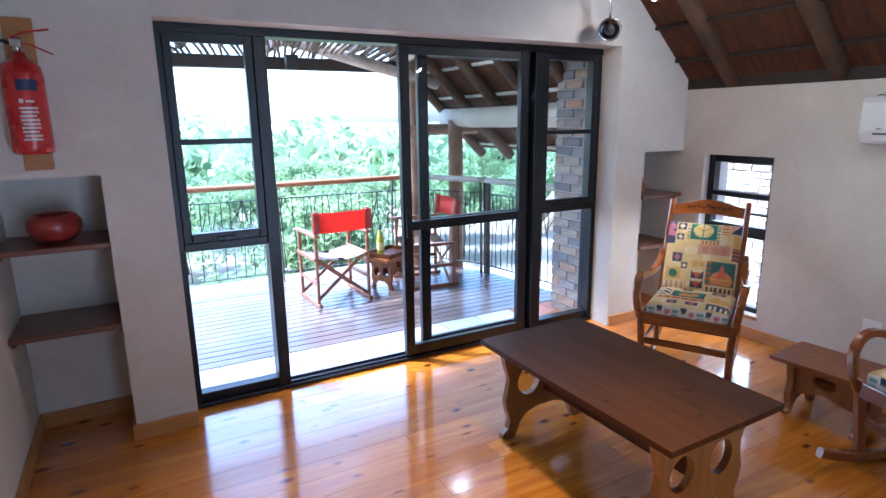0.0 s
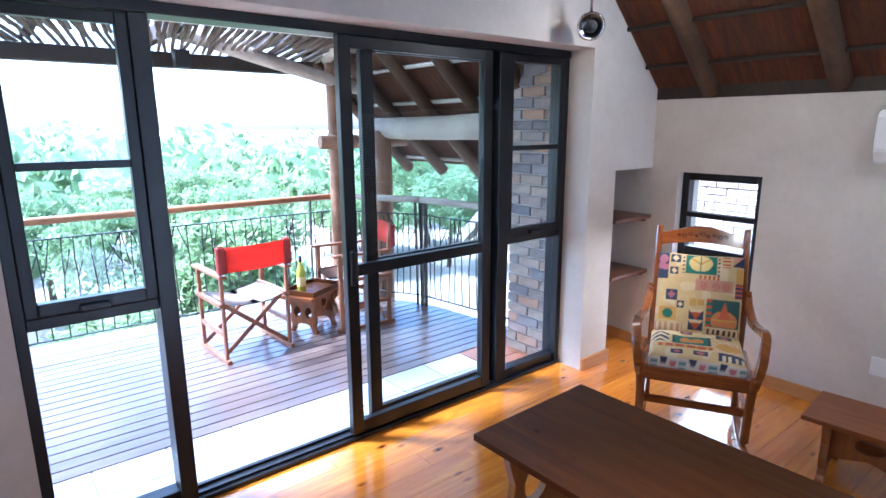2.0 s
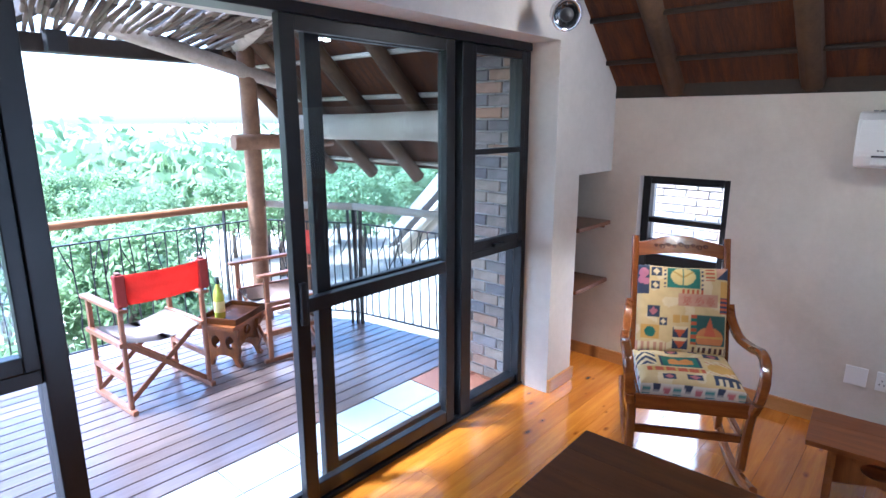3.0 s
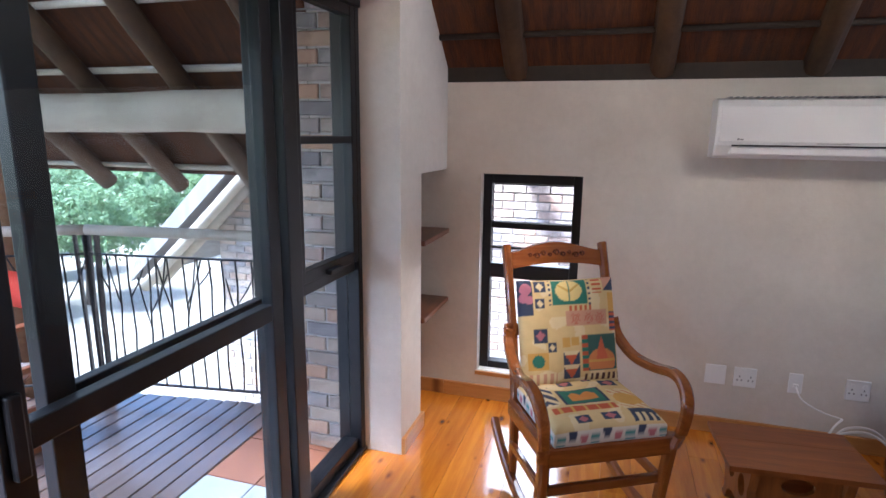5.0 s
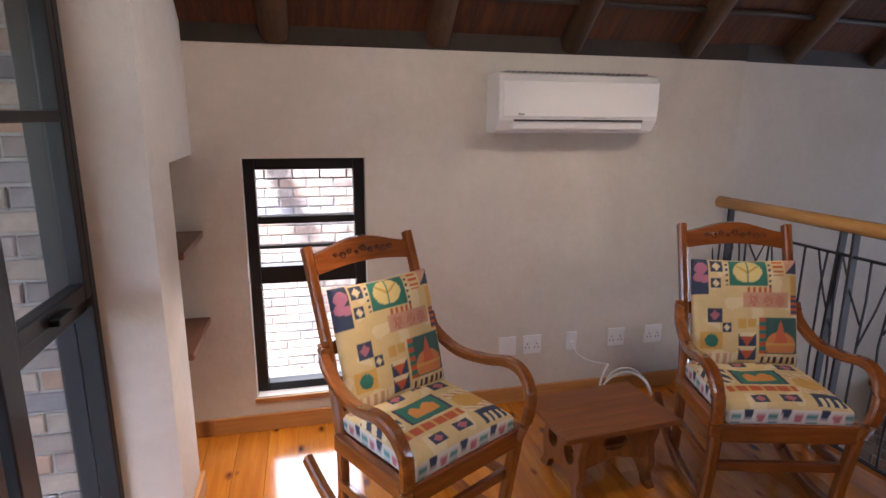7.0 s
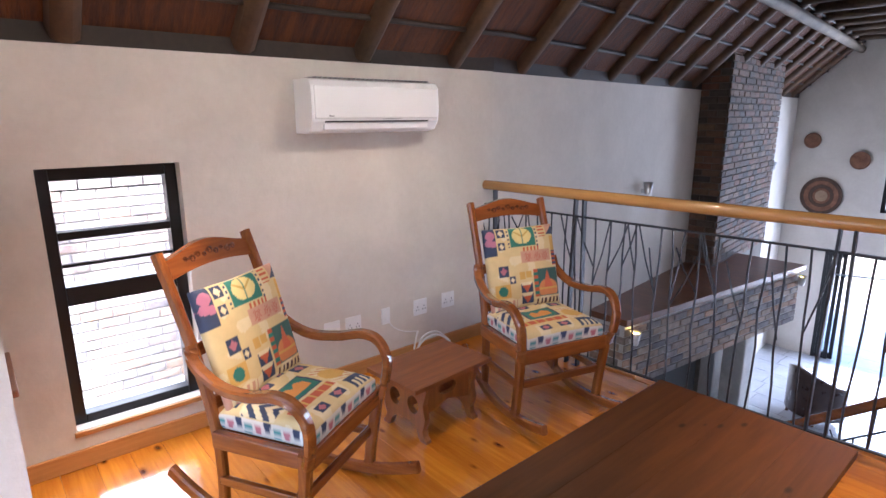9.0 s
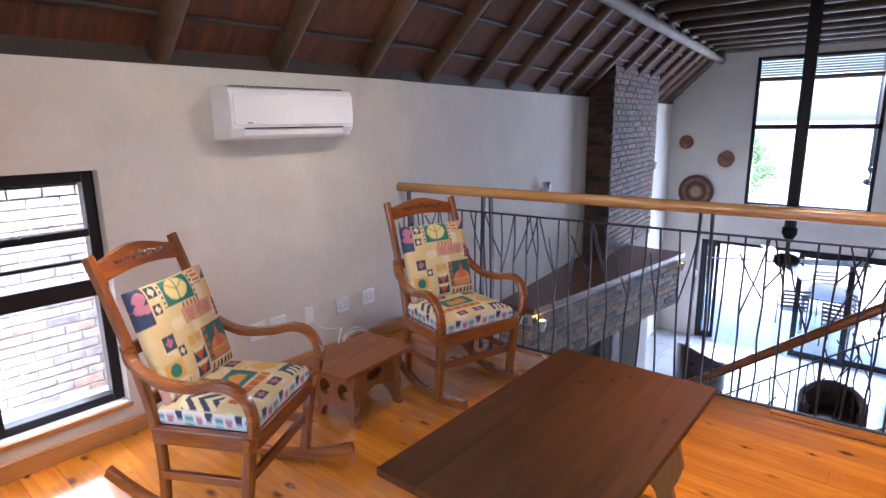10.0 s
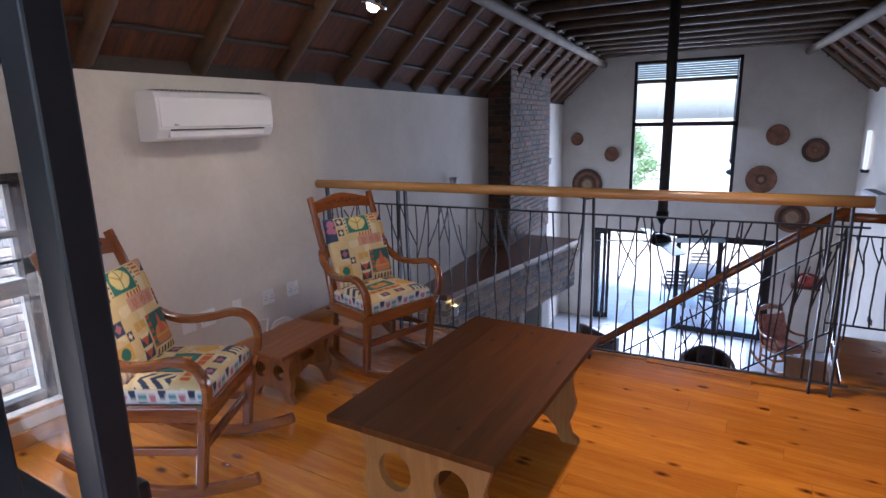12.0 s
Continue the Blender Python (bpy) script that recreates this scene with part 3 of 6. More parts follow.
for x0, x1, y in ((1.14, 2.04, gy - 0.03), (1.94, 2.80, gy + 0.03), (4.15, 4.42, gy - 0.03), (4.22, 4.42, gy + 0.03)):
    lf = tagged(new("leaf"))
    lf.parent = gdoor
    glazed(lf, x0, x1, LOW + 0.01, GD[3] - 0.06, y, 0.04, 0.09 if x1 - x0 > 0.5 else 0.06, [], 0.07, 0.11)

# ---- furniture of the loft ----
def outline_end(w, h, waist=0.72):
    """Half of a shaped table end, mirrored: broad top, waisted legs, flared feet."""
    half = [(0.50, 1.0), (0.50, 0.93), (0.47, 0.80), (0.43, 0.66), (0.45, 0.52), (0.475, 0.42), (0.45, 0.30), (0.415, 0.20), (0.44, 0.10), (0.50, 0.05), (0.50, 0.0),
            (0.36, 0.0), (0.33, 0.06), (0.30, 0.15), (0.22, 0.235), (0.10, 0.275)]
    right = [(x * w, z * h) for x, z in half]
    return right + [(-x, z) for x, z in right[::-1]]


def table_end(bm, w, h, thick, y, holes=True):
    hs = [circle(0.21 * w, 0.60 * h, 0.125 * w, 0.16 * h, 20), circle(-0.21 * w, 0.60 * h, 0.125 * w, 0.16 * h, 20)] if holes else []
    plate(bm, outline_end(w, h), hs, thick, Matrix.Translation((0, y, 0)))


def low_table(name, label, category, w, l, h, top_t, end_w, over, group=""):
    t = thing(name, label, category, group)
    ta, tb = (STOOL_Y, STOOL_Z) if w < 0.4 else (TABLE_Y, TABLE_LIT)
    cuts = (-0.5, -0.27, 0.04, 0.26, 0.5) if w > 0.5 else (-0.5, 0.12, 0.5)
    for a, b2 in zip(cuts, cuts[1:]):
        one("top_board", lambda bm: box(bm, a * w + 0.0001, b2 * w - 0.0001, -l / 2, l / 2, h - top_t, h, 0.0012), ta, t)
    for y in (-l / 2 + over, l / 2 - over):
        one("end_panel", lambda bm: table_end(bm, end_w, h - top_t, 0.032, y), tb, t)
    if w < 0.4:
        run = l - 2 * over - 0.032
        for x in (-end_w * 0.36, end_w * 0.36):
            one("side_panel", lambda bm: plate(bm, [(run / 2, h - top_t), (-run / 2, h - top_t), (-run / 2, h * 0.40), (-run * 0.30, h * 0.44), (0, h * 0.52), (run * 0.30, h * 0.44), (run / 2, h * 0.40)],
                                               [circle(0, h * 0.72, run * 0.20, h * 0.11, 20)], 0.018, pose(x, 0, 0, 0, 0, 90)), tb, t)
    one("stretcher", lambda bm: box(bm, -0.014, 0.014, -l / 2 + over, l / 2 - over, h * 0.42, h * 0.62, 0.005), ta, t)
    return t


TZ = 0.512
coffee = low_table("coffee_table", "long brown varnished wooden coffee table with pierced ends", "table", 0.652, 1.17, TZ, 0.026, 0.55, 0.12)
coffee.matrix_world = pose(2.018, 1.562, 0, 0, 0, 1.0)
stool = low_table("side_table", "small reddish wooden side table with shaped pierced ends", "table", 0.36, 0.53, 0.315, 0.022, 0.32, 0.10)
stool.matrix_world = pose(3.405, 1.305, 0, 0, 0, 4.5)

# printed cushion cloth
m, nt, b = nodes_of("printed_cushion_cloth")
att = nt.nodes.new("ShaderNodeAttribute")
att.attribute_name = "print"
weave = noise_tex(nt, coords(nt), 220, 3)
tone = ramp(nt, noise_tex(nt, coords(nt), 9, 3), [(0.3, (0.86, 0.86, 0.86)), (0.7, (1, 1, 1))])
nt.links.new(mix(nt, 1.0, att.outputs["Color"], tone, 'MULTIPLY'), b.inputs["Base Color"])
b.inputs["Roughness"].default_value = 0.85
bump(nt, b, weave, 0.25, 0.002)
CLOTH = m
CREAM, TEAL, NAVY, RUST, PINK, OCHRE, PALE = (0.66, 0.50, 0.24), (0.03, 0.17, 0.13), (0.035, 0.05, 0.10), (0.50, 0.10, 0.035), (0.56, 0.30, 0.20), (0.62, 0.36, 0.08), (0.72, 0.60, 0.36)


def printed(u, v):
    """The colour of the printed cloth at u across and v up."""
    def inside(a, b, c, d):
        return a <= u <= b and c <= v <= d

    def disc(cu, cv, r, k=1.0):
        return ((u - cu) * k) ** 2 + (v - cv) ** 2 < r * r
    col = CREAM
    if noise.noise(Vector((u * 6, v * 6, 2))) > 0.25:
        col = PALE
    if inside(0.0, 0.13, 0.66, 1.0):
        col = NAVY
        if disc(0.07, 0.90, 0.055) or disc(0.05, 0.82, 0.045) or disc(0.10, 0.80, 0.04):
            col = (0.45, 0.16, 0.24)
    if inside(0.33, 0.68, 0.74, 0.98):
        col = TEAL
        if disc(0.50, 0.875, 0.105, 0.8) and abs(u - 0.5) > 0.006:
            col = (0.70, 0.56, 0.22)
            if abs(v - 0.86 - abs(u - 0.5) * 0.7) < 0.012:
                col = (0.52, 0.34, 0.08)
    if inside(0.29, 0.32, 0.74, 0.98) and int(v * 40) % 2 or inside(0.69, 0.715, 0.72, 0.98) and int(v * 40) % 2:
        col = NAVY
    if inside(0.74, 0.84, 0.84, 0.98) and int(v * 45) % 2:
        col = RUST
    if inside(0.86, 1.0, 0.86, 1.0):
        col = PINK if v - 0.86 > (u - 0.86) else NAVY
    for cu, cv, s in ((0.21, 0.92, 0.055), (0.20, 0.76, 0.045), (0.30, 0.36, 0.04), (0.19, 0.47, 0.065)):
        if abs(u - cu) < s and abs(v - cv) < s:
            col = NAVY
            if abs(u - cu) + abs(v - cv) < s * 0.75:
                col = (0.42, 0.14, 0.18) if s > 0.06 else PALE
    if inside(0.46, 0.88, 0.54, 0.68):
        col = PINK
        for cu in (0.55, 0.68, 0.80):
            d = math.hypot(u - cu, v - 0.61)
            if d < 0.05 and int(d * 90) % 2 == 0:
                col = (0.50, 0.16, 0.10)
    if inside(0.50, 0.72, 0.68, 0.73) and int(u * 42) % 2:
        col = RUST
    if inside(0.60, 0.97, 0.12, 0.46):
        col = (0.04, 0.11, 0.10)
        if inside(0.60, 0.655, 0.12, 0.46):
            col = RUST if int(v * 26) % 2 else TEAL
        if disc(0.80, 0.20, 0.125, 0.85) and v > 0.13:
            col = (0.60, 0.22, 0.07)
        if 0.2 < v < 0.43 and abs(u - 0.80) < (0.44 - v) * 0.30:
            col = (0.58, 0.13, 0.06)
        if disc(0.80, 0.215, 0.13, 0.9) and 0.20 < v < 0.225:
            col = OCHRE
    if inside(0.40, 0.57, 0.06, 0.32):
        col = NAVY
        if (v - 0.06) % 0.13 > abs(u - 0.485) * 1.5:
            col = RUST if (v - 0.06) % 0.13 < 0.09 else PALE
    if inside(0.62, 0.98, 0.03, 0.10) and int(u * 34) % 2:
        col = (0.08, 0.03, 0.03)
    if inside(0.40, 0.48, 0.36, 0.44) or inside(0.50, 0.57, 0.37, 0.44):
        col = OCHRE
    if inside(0.06, 0.26, 0.16, 0.32):
        col = OCHRE
        if disc(0.16, 0.24, 0.06):
            col = TEAL
    if inside(0.0, 0.34, 0.0, 0.12):
        col = PALE if int(u * 30) % 2 else PINK
    if inside(0.90, 1.0, 0.48, 0.84):
        col = OCHRE if v > 0.66 else (RUST if int(v * 40) % 2 else NAVY)
    return col


def printed_seat(u, v):
    """The seat's own print: a teal panel with a crown, leaves, zigzags and borders."""
    a, b2 = u - 0.45, v - 0.52
    col = CREAM if noise.noise(Vector((u * 6, v * 6, 9))) < 0.2 else PALE
    if abs(a) < 0.20 and abs(b2) < 0.15:
        col = TEAL if abs(a) < 0.18 and abs(b2) < 0.13 else NAVY
        if abs(a) < 0.12 and -0.08 < b2 < 0.02 + 0.06 * abs(math.sin(a * 26)):
            col = (0.66, 0.26, 0.05)
    if 0.70 < u < 0.97 and 0.22 < v < 0.60:
        col = OCHRE if math.hypot((u - 0.83) * 0.9, v - 0.41) < 0.12 else (PALE if (u + v) % 0.09 > 0.02 else RUST)
    if 0.72 < u < 0.98 and 0.03 < v < 0.20:
        col = NAVY if int(u * 32) % 2 or v > 0.13 else PALE
    if 0.10 < u < 0.66 and 0.24 < v < 0.33:
        col = RUST if abs((u * 9) % 1 - 0.5) > 0.12 else OCHRE
    if 0.02 < u < 0.22 and 0.40 < v < 0.75:
        col = NAVY if (v * 7 + abs(u - 0.12) * 9) % 1 < 0.5 else PALE
    for cu, cv, s in ((0.30, 0.12, 0.06), (0.54, 0.13, 0.07), (0.40, 0.82, 0.07), (0.62, 0.86, 0.05), (0.80, 0.76, 0.08), (0.12, 0.88, 0.06)):
        if abs(u - cu) < s and abs(v - cv) < s * 0.8:
            col = NAVY if abs(u - cu) + abs(v - cv) > s * 0.7 else (0.45, 0.14, 0.16)
    return col


def printed_side(s, h):
    """The band round a seat cushion: white ground with teal, navy and rose motifs."""
    col = (0.70, 0.66, 0.58)
    f = (s * 3.3) % 1
    if 0.08 < f < 0.34 and 0.15 < h < 0.62:
        col = (0.05, 0.26, 0.26) if int(h * 14) % 2 else (0.62, 0.62, 0.58)
    elif 0.42 < f < 0.66 and h > 0.30 + abs(f - 0.54) * 2:
        col = NAVY
    elif f > 0.74 and math.hypot((f - 0.86) * 1.6, h - 0.45) < 0.2:
        col = (0.50, 0.16, 0.18)
    return col


def cushion(name, w, l, t, parent, n=76, seat=False):
    """A soft printed pad, w by l, lying flat on its own origin."""
    me = bpy.data.meshes.new(name)
    verts, cols, faces = [], [], []
    for side in (0, 1):
        for j in range(n + 1):
            for i in range(n + 1):
                u, v = (0.5 * q + 0.25 * (1 - math.cos(math.pi * q)) for q in (i / n, j / n))
                e = max(abs(2 * u - 1), abs(2 * v - 1))
                k = (1 - e ** (16 if seat else 9)) ** 0.5 if e < 1 else 0.0
                crown = (1 - (2 * u - 1) ** 4 * 0.25) * (1 - (2 * v - 1) ** 4 * 0.25)
                sag = 0.06 * noise.noise(Vector((u * 4, v * 4, side + 5))) + 0.02 * noise.noise(Vector((u * 15, v * 15, side)))
                pinch = 1 - 0.03 * (1 - abs(2 * u - 1)) * abs(2 * v - 1) ** 3
                z = t * (0.45 + (0.55 * k * crown + sag * k if side == 0 else -0.45 * k))
                verts.append(((u - 0.5) * w * (1 - 0.03 * (1 - k)), (v - 0.5) * l * (1 - 0.03 * (1 - k)) * pinch, z))
                if seat and (e > 0.972 or side):
                    cols.append((*printed_side(v if abs(2 * u - 1) > abs(2 * v - 1) else u, 0.5 + (0.5 - side) * k), 1))
                else:
                    cols.append((*(printed_seat(u, v) if seat else printed(u, v)), 1))
    N = n + 1
    for side in (0, 1):
        o = side * N * N
        for j in range(n):
            for i in range(n):
                a = o + j * N + i
                q = (a, a + 1, a + N + 1, a + N)
                faces.append(q if side == 0 else q[::-1])
    me.from_pydata(verts, [], faces)
    at = me.color_attributes.new("print", 'FLOAT_COLOR', 'POINT')
    at.data.foreach_set("color", np.array(cols, dtype=np.float32).ravel())
    for p in me.polygons:
        p.use_smooth = True
    me.materials.append(CLOTH)
    ob = new(name, me)
    ob.parent = parent
    return ob


def arc(p, q, bulge, n=10, axis=(0, 0, 1)):
    p, q, ax = Vector(p), Vector(q), Vector(axis)
    return [p.lerp(q, i / n) + ax * bulge * 4 * (i / n) * (1 - i / n) for i in range(n + 1)]


def smooth_path(pts, n=7):
    """A Catmull-Rom line through pts."""
    P = [Vector(p) for p in pts]
    P = [P[0] * 2 - P[1]] + P + [P[-1] * 2 - P[-2]]
    out = []
    for a, b2, c, d in zip(P, P[1:], P[2:], P[3:]):
        for i in range(n):
            s = i / n
            out.append(0.5 * ((2 * b2) + (c - a) * s + (2 * a - 5 * b2 + 4 * c - d) * s * s + (3 * b2 - a - 3 * c + d) * s ** 3))
    return out + [P[-2]]


CARVED = wood("carved_relief", (0.075, 0.017, 0.004), (0.16, 0.042, 0.009), 0.25, 0, 0.5, per_object=0.1)


def rocking_chair():
    ch = thing("rocking_chair", "varnished wooden rocking chair with patchwork-print cushions", "chair", "rocking chairs")
    hw = 0.25
    for s in (-1, 1):
        x = s * hw
        # rear post: from the rocker up through the raked back
        one("back_post", lambda bm: bar(bm, smooth_path([(x * 0.94, -0.20, 0.07), (x * 0.94, -0.19, 0.25), (x * 0.93, -0.205, 0.42), (x * 0.92, -0.27, 0.66), (x * 0.92, -0.36, 0.90), (x * 0.92, -0.425, 1.055)], 5), 0.034, 0.045), TEAK, ch)
        one("front_leg", lambda bm: bar(bm, smooth_path([(x * 1.02, 0.20, 0.06), (x * 1.02, 0.215, 0.16), (x * 1.03, 0.24, 0.30), (x * 1.05, 0.250, 0.38), (x * 1.06, 0.252, 0.42)], 5), 0.042, 0.05), TEAK, ch)
        one("armrest", lambda bm: bar(bm, smooth_path([(x * 0.98, -0.285, 0.735), (x * 1.02, -0.25, 0.665), (x * 1.08, -0.12, 0.610), (x * 1.16, 0.03, 0.610), (x * 1.19, 0.16, 0.632), (x * 1.18, 0.245, 0.612), (x * 1.15, 0.292, 0.545), (x * 1.11, 0.288, 0.455), (x * 1.06, 0.262, 0.375)], 6), 0.046, 0.036), TEAK_Y, ch)
        one("rocker", lambda bm: bar(bm, [(x * 0.98, -0.47 + 0.94 * i / 14, 0.028 + 0.145 * ((i - 7.6) / 7.0) ** 2 * (1 if i < 8 else 0.55)) for i in range(15)], 0.034, 0.05), TEAK_Y, ch)
        one("side_rail", lambda bm: box(bm, x - 0.016, x + 0.016, -0.2, 0.25, 0.355, 0.42, 0.005), TEAK_Y, ch)
        one("side_stretcher", lambda bm: box(bm, x * 0.98 - 0.011, x * 0.98 + 0.011, -0.19, 0.21, 0.20, 0.235, 0.004), TEAK_Y, ch)
    one("front_rail", lambda bm: box(bm, -hw - 0.01, hw + 0.01, 0.235, 0.27, 0.345, 0.42, 0.006), TEAK_X, ch)
    one("rear_rail", lambda bm: box(bm, -hw + 0.02, hw - 0.02, -0.22, -0.19, 0.35, 0.42, 0.005), TEAK_X, ch)
    one("front_stretcher", lambda bm: box(bm, -hw, hw, 0.20, 0.225, 0.20, 0.24, 0.005), TEAK_X, ch)
    one("seat", lambda bm: box(bm, -hw + 0.015, hw - 0.015, -0.19, 0.236, 0.392, 0.408, 0.003), TEAK_X, ch)

    def crest(bm):
        low = [(-0.225 + 0.45 * i / 16, 0.955 + 0.022 * math.sin(math.pi * i / 16)) for i in range(17)]
        high = [(-0.225 + 0.45 * i / 16, 1.030 + 0.030 * math.sin(math.pi * i / 16) ** 1.5 - 0.006 * math.cos(2 * math.pi * i / 16)) for i in range(17)]
        plate(bm, low + high[::-1], [], 0.026)
        for v in bm.verts:
            v.co.y += -0.405 - (v.co.z - 0.99) * 0.42
    rail = one("crest_rail", crest, TEAK_X, ch)

    def carving(bm, k):
        # one scroll of the crest rail
        cx = -0.125 + 0.031 * k
        r = 0.013 + 0.004 * math.sin(k * 2.1)
        cz = 0.994 + 0.022 * math.sin(math.pi * (cx + 0.225) / 0.45) + 0.004 * (-1) ** k
        y = -0.405 + 0.0135 - (cz - 0.99) * 0.42
        tube(bm, [(cx + r * (1 - a / 14) * math.cos(a * 0.75 * (-1) ** k), y, cz + r * (1 - a / 14) * math.sin(a * 0.75)) for a in range(11)], 0.0042, 5)
    for k in range(9):
        one("carving", lambda bm: carving(bm, k), CARVED, rail, "carved scroll relief")
    one("back_rail", lambda bm: box(bm, -0.215, 0.215, -0.298, -0.276, 0.68, 0.735, 0.005), TEAK_X, ch)
    one("back_rail", lambda bm: box(bm, -0.215, 0.215, -0.236, -0.214, 0.48, 0.535, 0.005), TEAK_X, ch)
    c = cushion("seat_cushion", 0.47, 0.47, 0.105, ch, 96, seat=True)
    c.matrix_basis = pose(0, 0.035, 0.405, 0, 0, 180)
    c = cushion("back_cushion", 0.45, 0.47, 0.085, ch, 100)
    c.matrix_basis = pose(0, -0.255, 0.695, 72, 0, 180)
    return ch


chair = rocking_chair()
chair.matrix_world = pose(3.25, 2.105, 0, 0, 0, 119) @ Matrix.Diagonal((1, 0.88, 1, 1))
chair_b = copy_thing(chair, pose(3.188, 0.726, 0, 0, 0, 75))

# ---- air conditioner ----
WHITE = plain("white_plastic", (0.78, 0.78, 0.79), 0.32, coat=0.1)
GREY = plain("grey_plastic", (0.25, 0.25, 0.26), 0.5)
DARKP = plain("dark_slot", (0.02, 0.02, 0.022), 0.6)
ac = thing("air_conditioner", "white wall-mounted split air conditioner high on the wall", "air conditioner")


def ac_body(bm):
    prof = [(0.0, 0.0), (0.0, 0.268), (0.11, 0.272), (0.165, 0.262), (0.184, 0.235), (0.188, 0.12), (0.182, 0.06), (0.150, 0.012), (0.10, 0.0)]
    rings = []
    for y in (-0.42, -0.412, 0.412, 0.42):
        s = 0.985 if abs(y) > 0.415 else 1.0
        rings.append([bm.verts.new((-d * s, y, 0.134 + (z - 0.134) * s)) for d, z in prof])
    for a, b2 in zip(rings, rings[1:]):
        for k in range(len(prof)):
            f = bm.faces.new((a[k], a[(k + 1) % len(prof)], b2[(k + 1) % len(prof)], b2[k]))
    bm.faces.new(rings[0])
    bm.faces.new(rings[-1][::-1])


one("body", ac_body, WHITE, ac)
one("front_panel", lambda bm: box(bm, -0.192, -0.180, -0.405, 0.405, 0.075, 0.235, 0.004), WHITE, ac)
slot = one("outlet_slot", lambda bm: box(bm, -0.189, -0.178, -0.335, 0.345, 0.056, 0.064), DARKP, ac)
one("louvre", lambda bm: box(bm, -0.178, -0.150, -0.34, 0.35, 0.020, 0.052, 0.004, pose(0, 0, 0)), WHITE, ac)
for i in range(26):
    y = -0.37 + 0.029 * i
    one("intake_slat", lambda bm: box(bm, -0.15, -0.03, y, y + 0.012, 0.270, 0.278), GREY, ac)
one("badge", lambda bm: (box(bm, -0.1945, -0.191, 0.315, 0.325, 0.083, 0.092), box(bm, -0.1945, -0.191, 0.298, 0.312, 0.084, 0.090)), GREY, ac)
one("display", lambda bm: box(bm, -0.1935, -0.191, -0.14, -0.01, 0.071, 0.0735), GREY, ac)
ac.matrix_world = pose(XB, 1.22, 1.44) @ Matrix.Diagonal((1, 0.953, 1, 1))

# ---- sockets ----
SOCK = plain("socket_plastic", (0.80, 0.80, 0.80), 0.35)


def socket_plate(y, w, kind):
    labels = {"blank": "square white blank cover plate on the wall", "twin": "white plastic power socket plate on the wall", "cable": "narrow white cable outlet plate on the wall"}
    so = thing("wall_socket" if kind != "blank" else "cover_plate", labels[kind], "socket", "wall plates")
    one("plate", lambda bm: box(bm, -0.011, 0.0, -w / 2, w / 2, -0.052, 0.052, 0.003), SOCK, so)
    if kind == "twin":
        for s in (-1, 1):
            one("switch", lambda bm: box(bm, -0.016, -0.011, s * 0.026 - 0.008, s * 0.026 + 0.008, 0.018, 0.034, 0.001), SOCK, so)
            for dy, dz in ((0, 0.006), (-0.010, -0.014), (0.010, -0.014)):
                one("pin_hole", lambda bm: box(bm, -0.0125, -0.0108, s * 0.026 + dy - 0.003, s * 0.026 + dy + 0.003, dz - 0.006, dz + 0.003), GREY, so)
    if kind == "cable":
        one("outlet", lambda bm: box(bm, -0.02, -0.011, -0.012, 0.012, -0.02, 0.0, 0.002), SOCK, so)
    so.matrix_world = pose(XB, y, 0.325)


socket_plate(1.475, 0.10, "blank")
socket_plate(1.335, 0.105, "twin")
socket_plate(1.105, 0.062, "cable")
socket_plate(0.835, 0.105, "twin")
socket_plate(0.600, 0.105, "twin")
cable = thing("cable", "loose white coiled aerial cable trailing to the floor", "cable")
one("lead", lambda bm: tube(bm, smooth_path([(4.085, 1.105, 0.315), (4.05, 1.08, 0.26), (4.07, 0.98, 0.20), (4.04, 0.90, 0.19)], 6), 0.0035, 6), SOCK, cable)
one("coil", lambda bm: tube(bm, smooth_path([(4.04, 0.90, 0.19), (4.00, 0.95, 0.15), (3.97, 0.98, 0.09), (3.97, 0.91, 0.15), (3.97, 0.81, 0.165), (3.96, 0.72, 0.11), (3.94, 0.68, 0.03), (3.97, 0.70, 0.10), (3.99, 0.79, 0.175), (3.99, 0.90, 0.165), (3.97, 0.965, 0.08), (3.95, 1.0, 0.008)], 7), 0.006, 6), SOCK, cable)

# ---- fire extinguisher ----
RED = surface("red_enamel", (0.42, 0.012, 0.012), (0.52, 0.02, 0.018), 0.28, scale=5, fine=60, relief=0.03, coat=0.5)
ext = thing("fire_extinguisher", "red fire extinguisher with short nozzle on wooden board", "fire extinguisher")
board = one("backing_board", lambda bm: box(bm, -0.055, 0.055, -0.02, 0.0, -0.62, 0.02, 0.003), PINE_TRIM, ext, "brown varnished backing board")
cyl = one("cylinder", lambda bm: lathe(bm, [(0.0, -0.545), (0.066, -0.545), (0.076, -0.535), (0.077, -0.52), (0.077, -0.22), (0.070, -0.185), (0.045, -0.162), (0.026, -0.155), (0.024, -0.13), (0.0, -0.128)], 32, Matrix.Translation((0, -0.10, 0))), RED, ext)


def wrap(bm, z0, z1, a0, a1, r=0.0778):
    n = 12
    lo = [bm.verts.new((r * math.sin(a0 + (a1 - a0) * i / n), -0.10 - r * math.cos(a0 + (a1 - a0) * i / n), z0)) for i in range(n + 1)]
    hi = [bm.verts.new((v.co.x, v.co.y, z1)) for v in lo]
    for i in range(n):
        bm.faces.new((lo[i], lo[i + 1], hi[i + 1], hi[i]))


